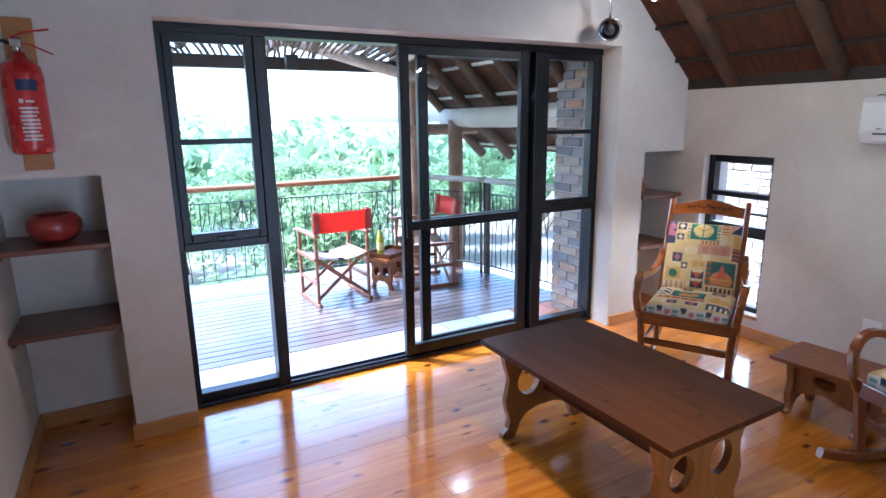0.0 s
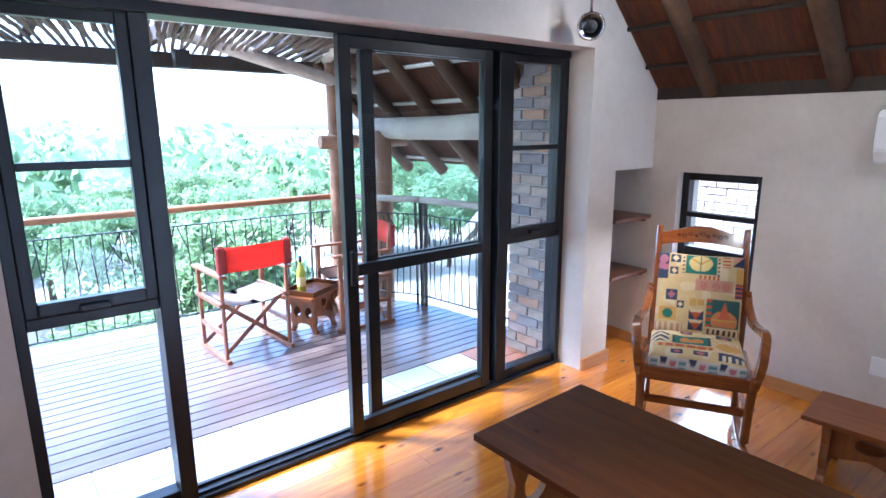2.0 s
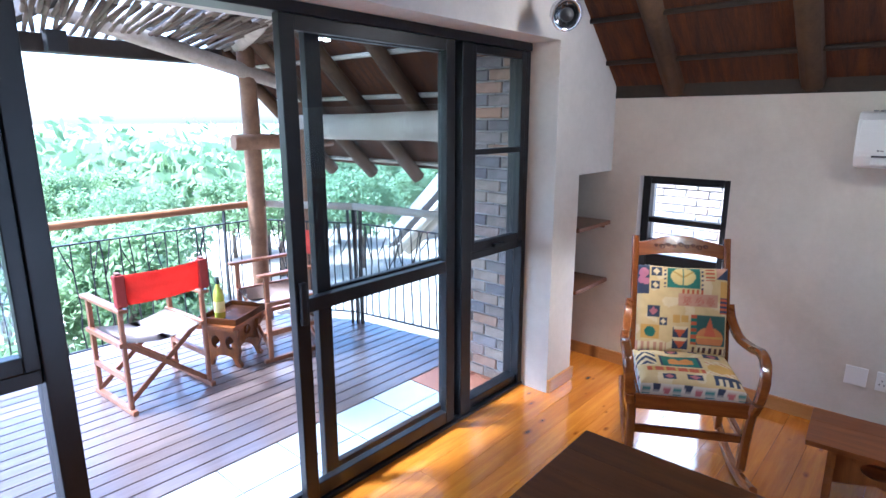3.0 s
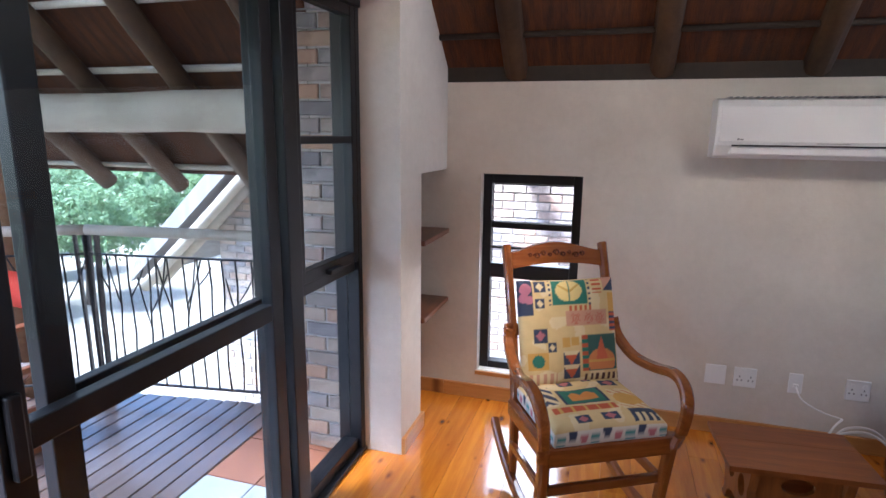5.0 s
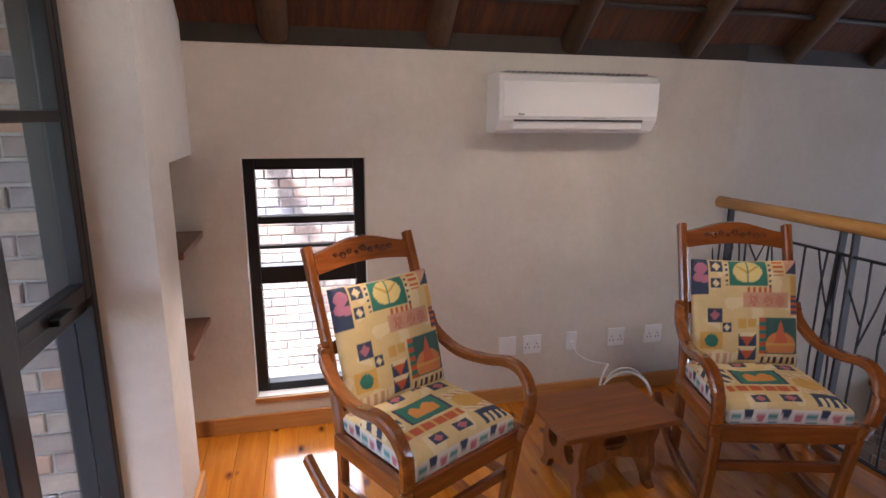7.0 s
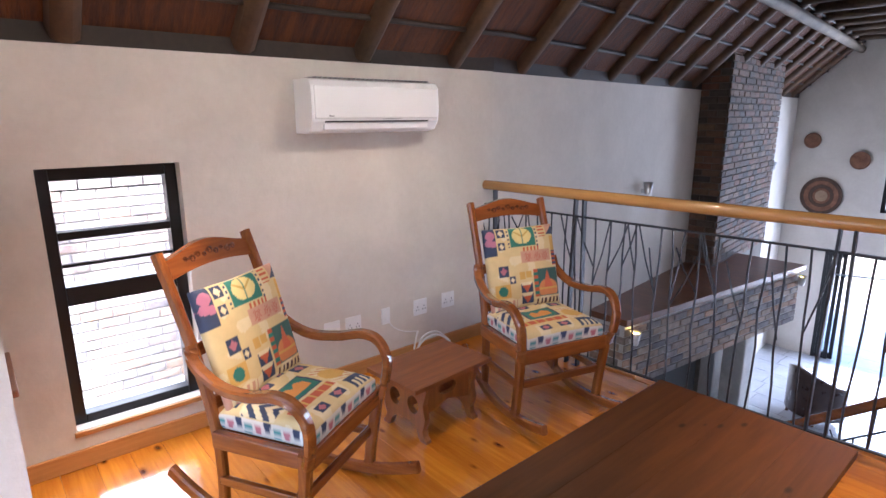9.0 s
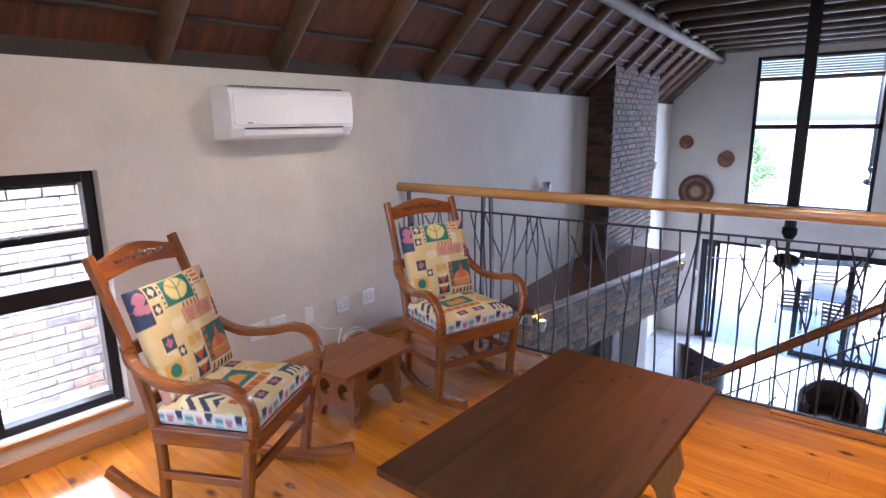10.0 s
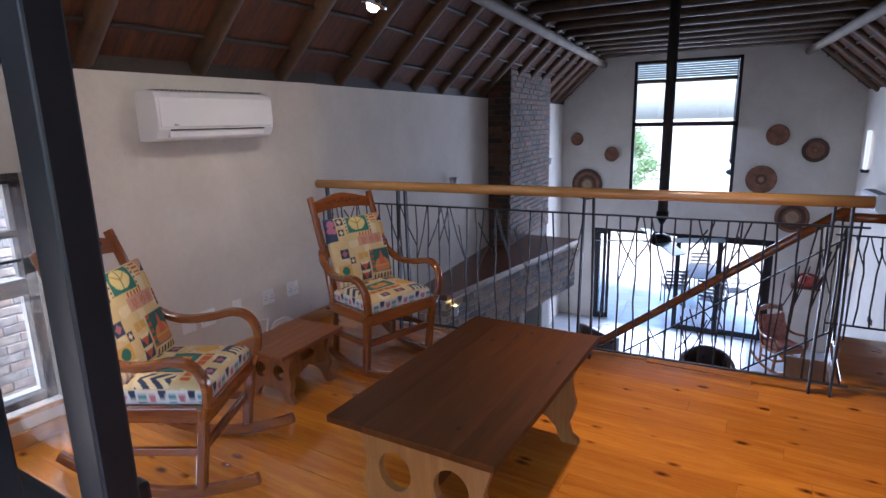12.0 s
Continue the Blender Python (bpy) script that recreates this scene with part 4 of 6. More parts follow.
LABEL_W, LABEL_B = plain("label_white", (0.65, 0.62, 0.6), 0.5), plain("label_blue", (0.02, 0.03, 0.10), 0.5)
one("emblem", lambda bm: wrap(bm, -0.285, -0.24, -0.25, 0.75), LABEL_B, cyl)


def text_bars(bm):
    for i in range(9):
        z = -0.36 - 0.016 * i
        wrap(bm, z, z + 0.009, -0.25 + 0.08 * (i % 3 == 1), 0.62 - 0.12 * (i % 4 == 2), 0.0779)
    wrap(bm, -0.335, -0.318, -0.2, 0.0, 0.0779)
    wrap(bm, -0.333, -0.324, 0.1, 0.5, 0.0779)


one("label_text", text_bars, LABEL_W, cyl)
valve = one("valve", lambda bm: (tube(bm, [(0, -0.10, -0.135), (0, -0.10, -0.085)], 0.02, 12), box(bm, -0.022, 0.022, -0.125, -0.08, -0.11, -0.075, 0.004)), plain("chrome", (0.6, 0.6, 0.6), 0.2, 1.0), ext)
one("lever", lambda bm: bar(bm, [(-0.02, -0.10, -0.075), (0.03, -0.105, -0.05), (0.12, -0.115, -0.035)], 0.02, 0.006), RED, valve)
one("carry_handle", lambda bm: bar(bm, [(-0.02, -0.10, -0.095), (0.04, -0.105, -0.095), (0.125, -0.115, -0.135)], 0.02, 0.006), RED, valve)
one("nozzle", lambda bm: tube(bm, [(-0.02, -0.10, -0.095), (-0.06, -0.10, -0.082), (-0.15, -0.10, -0.085)], [0.008, 0.007, 0.010], 10), DARKP, valve)
ext.matrix_world = pose(-0.135, YA, 2.03)

# ---- spot lamps on the purlin, and one added over the floor ----
CHROME = plain("polished_chrome", (0.62, 0.62, 0.63), 0.12, 1.0)
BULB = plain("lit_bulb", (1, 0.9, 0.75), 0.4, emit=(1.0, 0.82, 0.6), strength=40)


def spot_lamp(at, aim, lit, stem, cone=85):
    sp = thing("spot_lamp", "chrome ceiling spot lamp, in a set with one added", "lamp", "spot lamps")
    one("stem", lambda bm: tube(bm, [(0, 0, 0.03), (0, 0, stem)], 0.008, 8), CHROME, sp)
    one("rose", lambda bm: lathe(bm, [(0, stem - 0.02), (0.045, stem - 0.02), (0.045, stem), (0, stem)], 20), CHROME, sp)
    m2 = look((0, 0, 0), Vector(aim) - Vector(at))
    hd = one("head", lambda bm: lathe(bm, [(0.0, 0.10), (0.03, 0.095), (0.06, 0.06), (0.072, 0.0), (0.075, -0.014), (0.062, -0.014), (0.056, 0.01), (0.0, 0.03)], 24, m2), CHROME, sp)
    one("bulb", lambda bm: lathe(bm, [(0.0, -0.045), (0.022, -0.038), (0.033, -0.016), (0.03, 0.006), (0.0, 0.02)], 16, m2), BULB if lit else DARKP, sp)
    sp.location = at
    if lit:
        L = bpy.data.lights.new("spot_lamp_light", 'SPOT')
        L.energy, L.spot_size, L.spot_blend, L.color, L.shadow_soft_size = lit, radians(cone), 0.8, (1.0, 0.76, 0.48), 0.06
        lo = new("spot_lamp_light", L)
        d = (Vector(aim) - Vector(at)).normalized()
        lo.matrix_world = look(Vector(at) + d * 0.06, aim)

spot_lamp((3.02, 2.72, 2.16), (1.4, 0.6, 1.2), 0, 0.40)
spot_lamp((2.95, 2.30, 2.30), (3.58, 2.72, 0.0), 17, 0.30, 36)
# added lamp, out of view, only there to brighten the floor
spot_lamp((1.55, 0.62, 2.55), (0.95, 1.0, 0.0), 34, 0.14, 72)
spot_lamp((2.94, 0.97, 2.12), (3.7, 1.25, 0.0), 2.2, 0.44, 110)


# ---- balustrades of forged twigs ----
def twig(bm, x, z0, z1, rng2, r=0.0056):
    """One upright bar in the plane y = 0 that wavers and forks like a twig."""
    lean = rng2.uniform(-0.035, 0.035)
    n = 5
    pts = [Vector((x + lean * i / n + rng2.uniform(-0.009, 0.009) * (0 < i < n), 0, z0 + (z1 - z0) * i / n)) for i in range(n + 1)]
    tube(bm, pts, r, 5)
    for _ in range(rng2.choice((0, 1, 1, 2))):
        k = rng2.uniform(0.45, 0.8)
        p = pts[0].lerp(pts[-1], k)
        d = rng2.choice((-1, 1)) * rng2.uniform(0.05, 0.13)
        q = Vector((p.x + d, 0, z1 if rng2.random() < 0.7 else p.z + (z1 - p.z) * 0.7))
        tube(bm, [p, p.lerp(q, 0.5) + Vector((d * 0.08, 0, 0)), q], r * 0.85, 5)


def balustrade(name, label, length, rail_mat, posts, step=0.098, h=1.07, bar_z=0.94, foot=0.10, rail_r=0.032, seed=1, at=None, slope=0.0, group="balustrades", foot_len=None):
    """A run along x from 0 to length, its rail at height h above the slope line."""
    rb = thing(name, label, "railing", group)
    rng2 = random.Random(seed)

    def up(x, z):
        return z + slope * x
    one("handrail", lambda bm: tube(bm, [(length * i / 8, 0, up(length * i / 8, h)) for i in range(9)], rail_r, 14, 0.05), rail_mat, rb)
    one("top_bar", lambda bm: bar(bm, [(0, 0, up(0, bar_z)), (length, 0, up(length, bar_z))], 0.022, 0.010), IRON, rb)
    one("bottom_bar", lambda bm: bar(bm, [(0, 0, up(0, foot)), (length, 0, up(length, foot))], 0.022, 0.010), IRON, rb)
    for px in posts:
        one("post", lambda bm: bar(bm, [(px - 0.006, 0, up(px, -0.24)), (px, 0, up(px, 0.45)), (px + 0.012 * (-1) ** len(rb.children), 0, up(px, h - 0.02))], 0.012, 0.042), IRON, rb)
    x = step * 0.6
    while x < length - 0.02:
        if all(abs(x - p) > 0.03 for p in posts):
            one("baluster", lambda bm: twig(bm, 0, up(x, foot), up(x, bar_z), rng2), IRON, rb).location.x = x
        x += step * rng2.uniform(0.8, 1.2)
    if at is not None:
        rb.matrix_world = at
    return rb


def along(p, q):
    d = Vector(q) - Vector(p)
    return Matrix.Translation((p[0], p[1], p[2])) @ Matrix.Rotation(math.atan2(d.y, d.x), 4, 'Z'), math.hypot(d.x, d.y)


M, L = along((4.09, 0.265, 0), (0.63, -0.03, 0))
balustrade("loft_balustrade", "black twig-pattern iron balustrade with varnished pole handrail", L, RAIL_WOOD, (0.10, 0.70, 0.78, 2.02, 2.10, 3.30, 3.40), at=M, seed=3, foot=0.07)
# landing and stair
M, L = along((0.70, -1.03, 0), (-0.95, -1.03, 0))
balustrade("landing_balustrade", "black twig-pattern iron landing rail with brown handrail", L, TEAK_X, (0.04, 0.12), at=M, seed=5, h=0.84, bar_z=0.72)
STX0, STX1, STY = 0.64, 4.05, -1.02
M, L = along((STX0, STY, 0), (3.3, STY, 0))
balustrade("stair_balustrade", "sloping twig-pattern iron stair rail with brown handrail", L, TEAK_X, (0.0, 0.10, 1.4), at=M, seed=7, h=0.90, bar_z=0.70, foot=0.06, slope=-0.77)
stairs = tagged(new("stairs"), "varnished wooden stair going down to the great room", "stairs", kind="structure")
for i in range(15):
    x, z = STX0 + 0.235 * i, -0.18 * (i + 1)
    slab("tread", x, x + 0.27, STY, -0.30, z - 0.035, z, PINE_TRIM_Y, stairs, 0.004)
    slab("riser", x + 0.005, x + 0.02, STY + 0.01, -0.31, z, z + 0.145, PINE_TRIM_Y, stairs)
landing = slab("floor_landing", -1.2, 0.64, -1.1, -0.27, -0.24, -0.002, PINE, None, 0.003)
structure(landing, "varnished pine stair landing beside the loft", "floor")

# ---- the great room below ----
def brick_material(name, stops, rough=0.8):
    m, nt, b = nodes_of(name)
    geo = nt.nodes.new("ShaderNodeNewGeometry")
    info = nt.nodes.new("ShaderNodeObjectInfo")
    add = nt.nodes.new("ShaderNodeMath")
    add.operation = 'ADD'
    fr = nt.nodes.new("ShaderNodeMath")
    fr.operation = 'FRACT'
    nt.links.new(geo.outputs["Random Per Island"], add.inputs[0])
    nt.links.new(info.outputs["Random"], add.inputs[1])
    nt.links.new(add.outputs[0], fr.inputs[0])
    base = ramp(nt, fr.outputs[0], stops)
    blot = noise_tex(nt, coords(nt), 14, 4, 0.7)
    tone = ramp(nt, blot, [(0.3, (0.55, 0.52, 0.52)), (0.7, (1.1, 1.08, 1.05))])
    nt.links.new(mix(nt, 1.0, base, tone, 'MULTIPLY'), b.inputs["Base Color"])
    b.inputs["Roughness"].default_value = rough
    bump(nt, b, noise_tex(nt, coords(nt), 60, 5, 0.7), 0.6, 0.004)
    return m


BRICK = brick_material("mixed_stock_brick", [(0.0, (0.20, 0.19, 0.20)), (0.25, (0.33, 0.27, 0.22)), (0.45, (0.40, 0.34, 0.28)), (0.6, (0.42, 0.26, 0.17)), (0.8, (0.30, 0.28, 0.28)), (1.0, (0.14, 0.13, 0.15))])
# sunlit copy of the stock brick, the sun's brightening put into its colours
BRICK_SUN = brick_material("sunlit_stock_brick", [(0.0, (0.42, 0.40, 0.40)), (0.3, (0.60, 0.50, 0.42)), (0.55, (0.66, 0.58, 0.50)), (0.7, (0.60, 0.42, 0.31)), (1.0, (0.36, 0.35, 0.37))])
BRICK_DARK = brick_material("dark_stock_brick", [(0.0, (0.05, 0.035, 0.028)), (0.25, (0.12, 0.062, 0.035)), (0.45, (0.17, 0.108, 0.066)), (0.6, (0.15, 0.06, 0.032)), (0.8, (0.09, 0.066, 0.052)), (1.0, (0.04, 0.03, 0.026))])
MORTAR = surface("mortar", (0.33, 0.31, 0.29), (0.44, 0.42, 0.39), 0.9, scale=5, fine=60, relief=0.5)


def brick_mesh(name, L, H, T, chamfer=0.006, seed=0):
    bm = bmesh.new()
    r = random.Random(seed)
    fr = [(-L / 2, -H / 2), (L / 2, -H / 2), (L / 2, H / 2), (-L / 2, H / 2)]
    back = [bm.verts.new((x + r.uniform(-.002, .002), 0.0, z + r.uniform(-.002, .002))) for x, z in fr]
    front = [bm.verts.new((x * (1 - 2 * chamfer / L), -T + r.uniform(-.002, .002), z * (1 - 2 * chamfer / H))) for x, z in fr]
    mid = [bm.verts.new((v.co.x, -T + chamfer, v.co.z)) for v in back]
    bm.faces.new(front)
    for a, b2 in ((back, mid), (mid, front)):
        for k in range(4):
            bm.faces.new((a[k], a[(k + 1) % 4], b2[(k + 1) % 4], b2[k]))
    me = bpy.data.meshes.new(name)
    bmesh.ops.recalc_face_normals(bm, faces=bm.faces)
    bm.to_mesh(me)
    bm.free()
    me.materials.append(BRICK)
    return me


BL, BH, BG = 0.200, 0.064, 0.011
FULL = [brick_mesh("brick", BL, BH, 0.012, 0.005, s) for s in range(3)]
HALF = [brick_mesh("brick", 0.105, BH, 0.012, 0.005, s) for s in range(2)]


def course(width, row, rng2):
    """Brick centres and whether each is whole, in one course."""
    x = 0.0 if row % 2 == 0 else -(BL + BG) / 2
    out = []
    while x < width:
        a, b2 = max(x, 0.0), min(x + BL, width)
        if b2 - a > 0.05:
            out.append(((a + b2) / 2, b2 - a))
        x += BL + BG
    return out


def brick_face(parent, m, width, height, seed=0, joined=False, mat=None):
    """Bricks on a face: origin at its lower left, x along, z up, facing local -y."""
    rng2 = random.Random(seed)
    rows = int(height / (BH + BG))
    verts, faces = [], []
    for rw in range(rows):
        z = (rw + 0.5) * (BH + BG)
        for cx, w in course(width, rw, rng2):
            if joined:
                t = 0.012 + rng2.uniform(-0.003, 0.003)
                o = len(verts)
                c = 0.005
                for y, e in ((0.0, 0.0), (-t + c, 0.0), (-t, c)):
                    for sx, sz in ((-1, -1), (1, -1), (1, 1), (-1, 1)):
                        verts.append(m @ Vector((cx + sx * (w / 2 - e), y, z + sz * (BH / 2 - e))))
                for k in range(4):
                    faces.append((o + k, o + (k + 1) % 4, o + 4 + (k + 1) % 4, o + 4 + k))
                    faces.append((o + 4 + k, o + 4 + (k + 1) % 4, o + 8 + (k + 1) % 4, o + 8 + k))
                faces.append((o + 8, o + 9, o + 10, o + 11))
            else:
                me = rng2.choice(FULL if w > 0.15 else HALF)
                ob = new("brick", me)
                ob.parent = parent
                ob.matrix_basis = m @ Matrix.Translation((cx, 0, z)) @ Matrix.Diagonal((w / (BL if w > 0.15 else 0.105), rng2.uniform(0.8, 1.25), 1, 1))
    if joined:
        me = bpy.data.meshes.new("brickwork")
        me.from_pydata([tuple(v) for v in verts], [], faces)
        me.materials.append(mat or BRICK)
        ob = new("brickwork", me)
        ob.parent = parent
        tagged(ob, kind="stuff")


def facing(x, y, z, deg):
    """Lower left of a face; deg turns its own x axis."""
    return Matrix.Translation((x, y, z)) @ Matrix.Rotation(radians(deg), 4, 'Z')


# chimney breast on the side wall
chim = thing("chimney", "tall mixed-brick chimney rising to the thatch", "chimney")
CY0, CY1, CX = -3.68, -5.95, 4.10 - 0.33
bm = bmesh.new()
box(bm, CX + 0.012, XB - 0.003, CY1, CY0 - 0.012, LOW, 2.35)
skewed(bm)
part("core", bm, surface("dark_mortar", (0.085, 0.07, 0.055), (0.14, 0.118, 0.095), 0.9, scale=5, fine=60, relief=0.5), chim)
ang = math.degrees(math.atan2(-1, SKEW))
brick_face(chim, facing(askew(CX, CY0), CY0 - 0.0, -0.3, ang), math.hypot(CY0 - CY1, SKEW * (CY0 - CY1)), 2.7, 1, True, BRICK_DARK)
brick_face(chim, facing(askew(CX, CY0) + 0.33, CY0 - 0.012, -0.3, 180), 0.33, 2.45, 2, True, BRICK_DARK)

WASH = surface("whitewashed_plaster_breast", (0.42, 0.41, 0.39), (0.58, 0.57, 0.54), 0.85, scale=4, fine=30, relief=0.6)
fire = thing("fireplace", "broad fireplace with dark mantel top and mixed-brick hood", "fireplace")
fx = [(3.95, -1.36), (3.62, -4.58)]


def wedge(bm, x_in, z0, z1, over=0.0):
    a, b2 = fx
    ring = [(a[0] - over, a[1] + over), (b2[0] - over, b2[1] - over), (askew(XB, b2[1]), b2[1] - over), (askew(XB, a[1]), a[1] + over)]
    lo, hi = [bm.verts.new((x, y, z0)) for x, y in ring], [bm.verts.new((x, y, z1)) for x, y in ring]
    bm.faces.new(hi)
    bm.faces.new(lo[::-1])
    for k in range(4):
        bm.faces.new((lo[k], lo[(k + 1) % 4], hi[(k + 1) % 4], hi[k]))


one("mantel_top", lambda bm: wedge(bm, 0, -0.30, -0.24, 0.05), DARK_SHELF, fire, "dark stained wooden mantel slab")
one("hood", lambda bm: wedge(bm, 0, -0.95, -0.30), WASH, fire)
HA = math.degrees(math.atan2(fx[1][1] - fx[0][1], fx[1][0] - fx[0][0]))
brick_face(fire, facing(fx[0][0], fx[0][1], -0.95, HA), math.hypot(fx[1][0] - fx[0][0], fx[1][1] - fx[0][1]), 0.65, 5, True)
brick_face(fire, facing(askew(XB, fx[0][1]), fx[0][1], -0.95, 180), askew(XB, fx[0][1]) - fx[0][0], 0.65, 6, True)
one("hearth", lambda bm: wedge(bm, 0, LOW, LOW + 0.35, 0.1), MORTAR, fire)
for y0, y1 in ((-1.75, -1.38), (-4.56, -4.20)):
    one("jamb", lambda bm: box(bm, 3.98, 4.25, y0, y1, LOW + 0.35, -0.95, 0.02), WASH, fire)
# near-black block at the back of the hearth opening
one("firebox", lambda bm: box(bm, 4.34, 4.75, -4.2, -1.75, LOW + 0.35, -0.95), plain("firebox_black", (0.03, 0.03, 0.03), 0.9), fire)


def wall_light(x, y, z, face, lit=False):
    wl = thing("wall_light", "small lit steel uplighter fixed to the wall" if lit else "small steel uplighter lamp on the plastered wall", "lamp", "wall lights")
    one("bracket", lambda bm: box(bm, -0.06, 0.0, -0.02, 0.02, -0.04, 0.0, 0.004), CHROME, wl)
    one("shade", lambda bm: lathe(bm, [(0.03, -0.05), (0.05, 0.07), (0.046, 0.07), (0.028, -0.046)], 16, Matrix.Translation((-0.07, 0, 0))), plain("steel_shade", (0.5, 0.5, 0.5), 0.3, 0.8), wl)
    one("bulb", lambda bm: lathe(bm, [(0, 0.06), (0.03, 0.055), (0.03, 0.03), (0, 0.02)], 12, Matrix.Translation((-0.07, 0, 0))), plain("yellow_bulb", (1, 0.8, 0.3), 0.4, emit=(1.0, 0.68, 0.14), strength=5.0) if lit else SOCK, wl)
    wl.matrix_world = Matrix.Translation((x, y, z)) @ Matrix.Rotation(radians(face), 4, 'Z')


wall_light(3.95, -1.42, -0.44, 10, True)
wall_light(3.63, -4.50, -0.42, 0, True)
wall_light(askew(XB, -2.26), -2.26, 0.80, 0)
wall_light(askew(XB, -7.11), -7.11, 0.70, 0)

# woven plates on the gable wall
WOVEN = surface("woven_grass", (0.13, 0.055, 0.03), (0.27, 0.13, 0.075), 0.8, scale=8, fine=70, relief=0.5)
WOVEN_D = surface("dark_woven_grass", (0.055, 0.03, 0.022), (0.10, 0.055, 0.035), 0.8, scale=8, fine=70, relief=0.5)
WOVEN_P = surface("pale_woven_grass", (0.28, 0.19, 0.12), (0.40, 0.28, 0.18), 0.8, scale=8, fine=70, relief=0.5)


def woven_plate(x, z, r, rings, label):
    wp = thing("wall_plate_basket", label, "basket", "woven wall baskets")
    turn = Matrix.Rotation(radians(90), 4, 'X')
    edges = [0.0, *rings, 1.0]
    mats = (WOVEN_P, WOVEN, WOVEN_D, WOVEN, WOVEN_D) if rings else (WOVEN,)
    for i, (a, b2) in enumerate(zip(edges, edges[1:])):
        prof = []
        for k in range(7):
            t = a + (b2 - a) * k / 6
            prof.append((t * r, -0.035 + 0.035 * t * t + 0.004 * math.sin(t * r * 260)))
        back = [(p[0], p[1] - 0.012) for p in prof[::-1]]
        one("coil", lambda bm: lathe(bm, prof + back, 32, turn), mats[i % len(mats)], wp)
    wp.matrix_world = pose(x, GY + 0.05, z, 0, 0, 180)


GS = 12.0 / 7.785


def on_gable(x, z):
    return 0.65 + (x - 0.897) * GS, 1.439 + (z - 1.489) * GS


for x, z, r, rings, label in ((3.666, 1.253, 0.135, (), "small round woven grass basket hung on the wall"), (3.182, 1.054, 0.15, (), "small round woven grass basket hung on the wall"),
                              (3.506, 0.633, 0.33, (0.30, 0.42, 0.60, 0.82), "large round woven basket with dark rings on the wall"),
                              (1.263, 1.295, 0.19, (), "round plain brown woven basket on the wall"), (0.874, 1.121, 0.21, (0.12, 0.7), "round brown woven basket with stripe on the wall"),
                              (1.389, 0.769, 0.26, (0.16, 0.26, 0.36), "round woven basket with pale square centre on the wall"),
                              (1.03, 0.33, 0.28, (0.4, 0.55, 0.8), "round woven basket with pale rings on the wall")):
    gxx, gzz = on_gable(x, z)
    woven_plate(gxx, gzz, r, rings, label)

# ceiling fan on a hanging pole
BLACK = plain("black_metal", (0.015, 0.015, 0.017), 0.35, 0.6)
# the blades' blue is reflected sky, put into the base colour
BLADE = surface("skylit_fan_blade", (0.12, 0.26, 0.42), (0.18, 0.34, 0.50), 0.3, scale=3, fine=40, relief=0.05)


def ceiling_fan(x, y, z, top, r, label):
    fan = thing("ceiling_fan", label, "fan", "ceiling fans")
    one("pole", lambda bm: tube(bm, [(0, 0, 0.26), (0, 0, (top - z) / 2), (0, 0, top - z)], r, 14), plain("dark_pole", (0.035, 0.033, 0.034), 0.6), fan)
    one("canopy", lambda bm: lathe(bm, [(0, 0.30), (r * 1.25, 0.30), (r * 1.25, 0.24), (r * 0.4, 0.16), (0, 0.16)], 20), BLACK, fan)
    one("rod", lambda bm: tube(bm, [(0, 0, 0.04), (0, 0, 0.18)], 0.016, 10), BLACK, fan)
    one("motor", lambda bm: lathe(bm, [(0, 0.06), (0.04, 0.06), (0.10, 0.03), (0.11, -0.02), (0.08, -0.06), (0.03, -0.075), (0, -0.075)], 24), BLACK, fan)
    for k in range(4):
        one("blade", lambda bm: box(bm, 0.13, 0.66, -0.065, 0.065, -0.018, -0.010, 0.003, Matrix.Rotation(radians(25 + 90 * k), 4, 'Z') @ Matrix.Rotation(radians(9), 4, 'X')), BLADE, fan)
        one("blade_arm", lambda bm: box(bm, 0.08, 0.18, -0.02, 0.02, -0.026, -0.018, 0.002, Matrix.Rotation(radians(25 + 90 * k), 4, 'Z')), BLACK, fan)
    fan.matrix_world = pose(x, y, z)


ceiling_fan(2.09, -2.7, 0.25, 2.72, 0.050, "black ceiling fan hung low on a dark pole")
ceiling_fan(2.10, -11.0, 0.25, 2.9, 0.05, "patio fan hung on a pole outside the gable")

# armchairs below
LEATHER = surface("dark_brown_leather", (0.035, 0.018, 0.014), (0.07, 0.035, 0.025), 0.3, scale=8, fine=60, relief=0.3, coat=0.2)


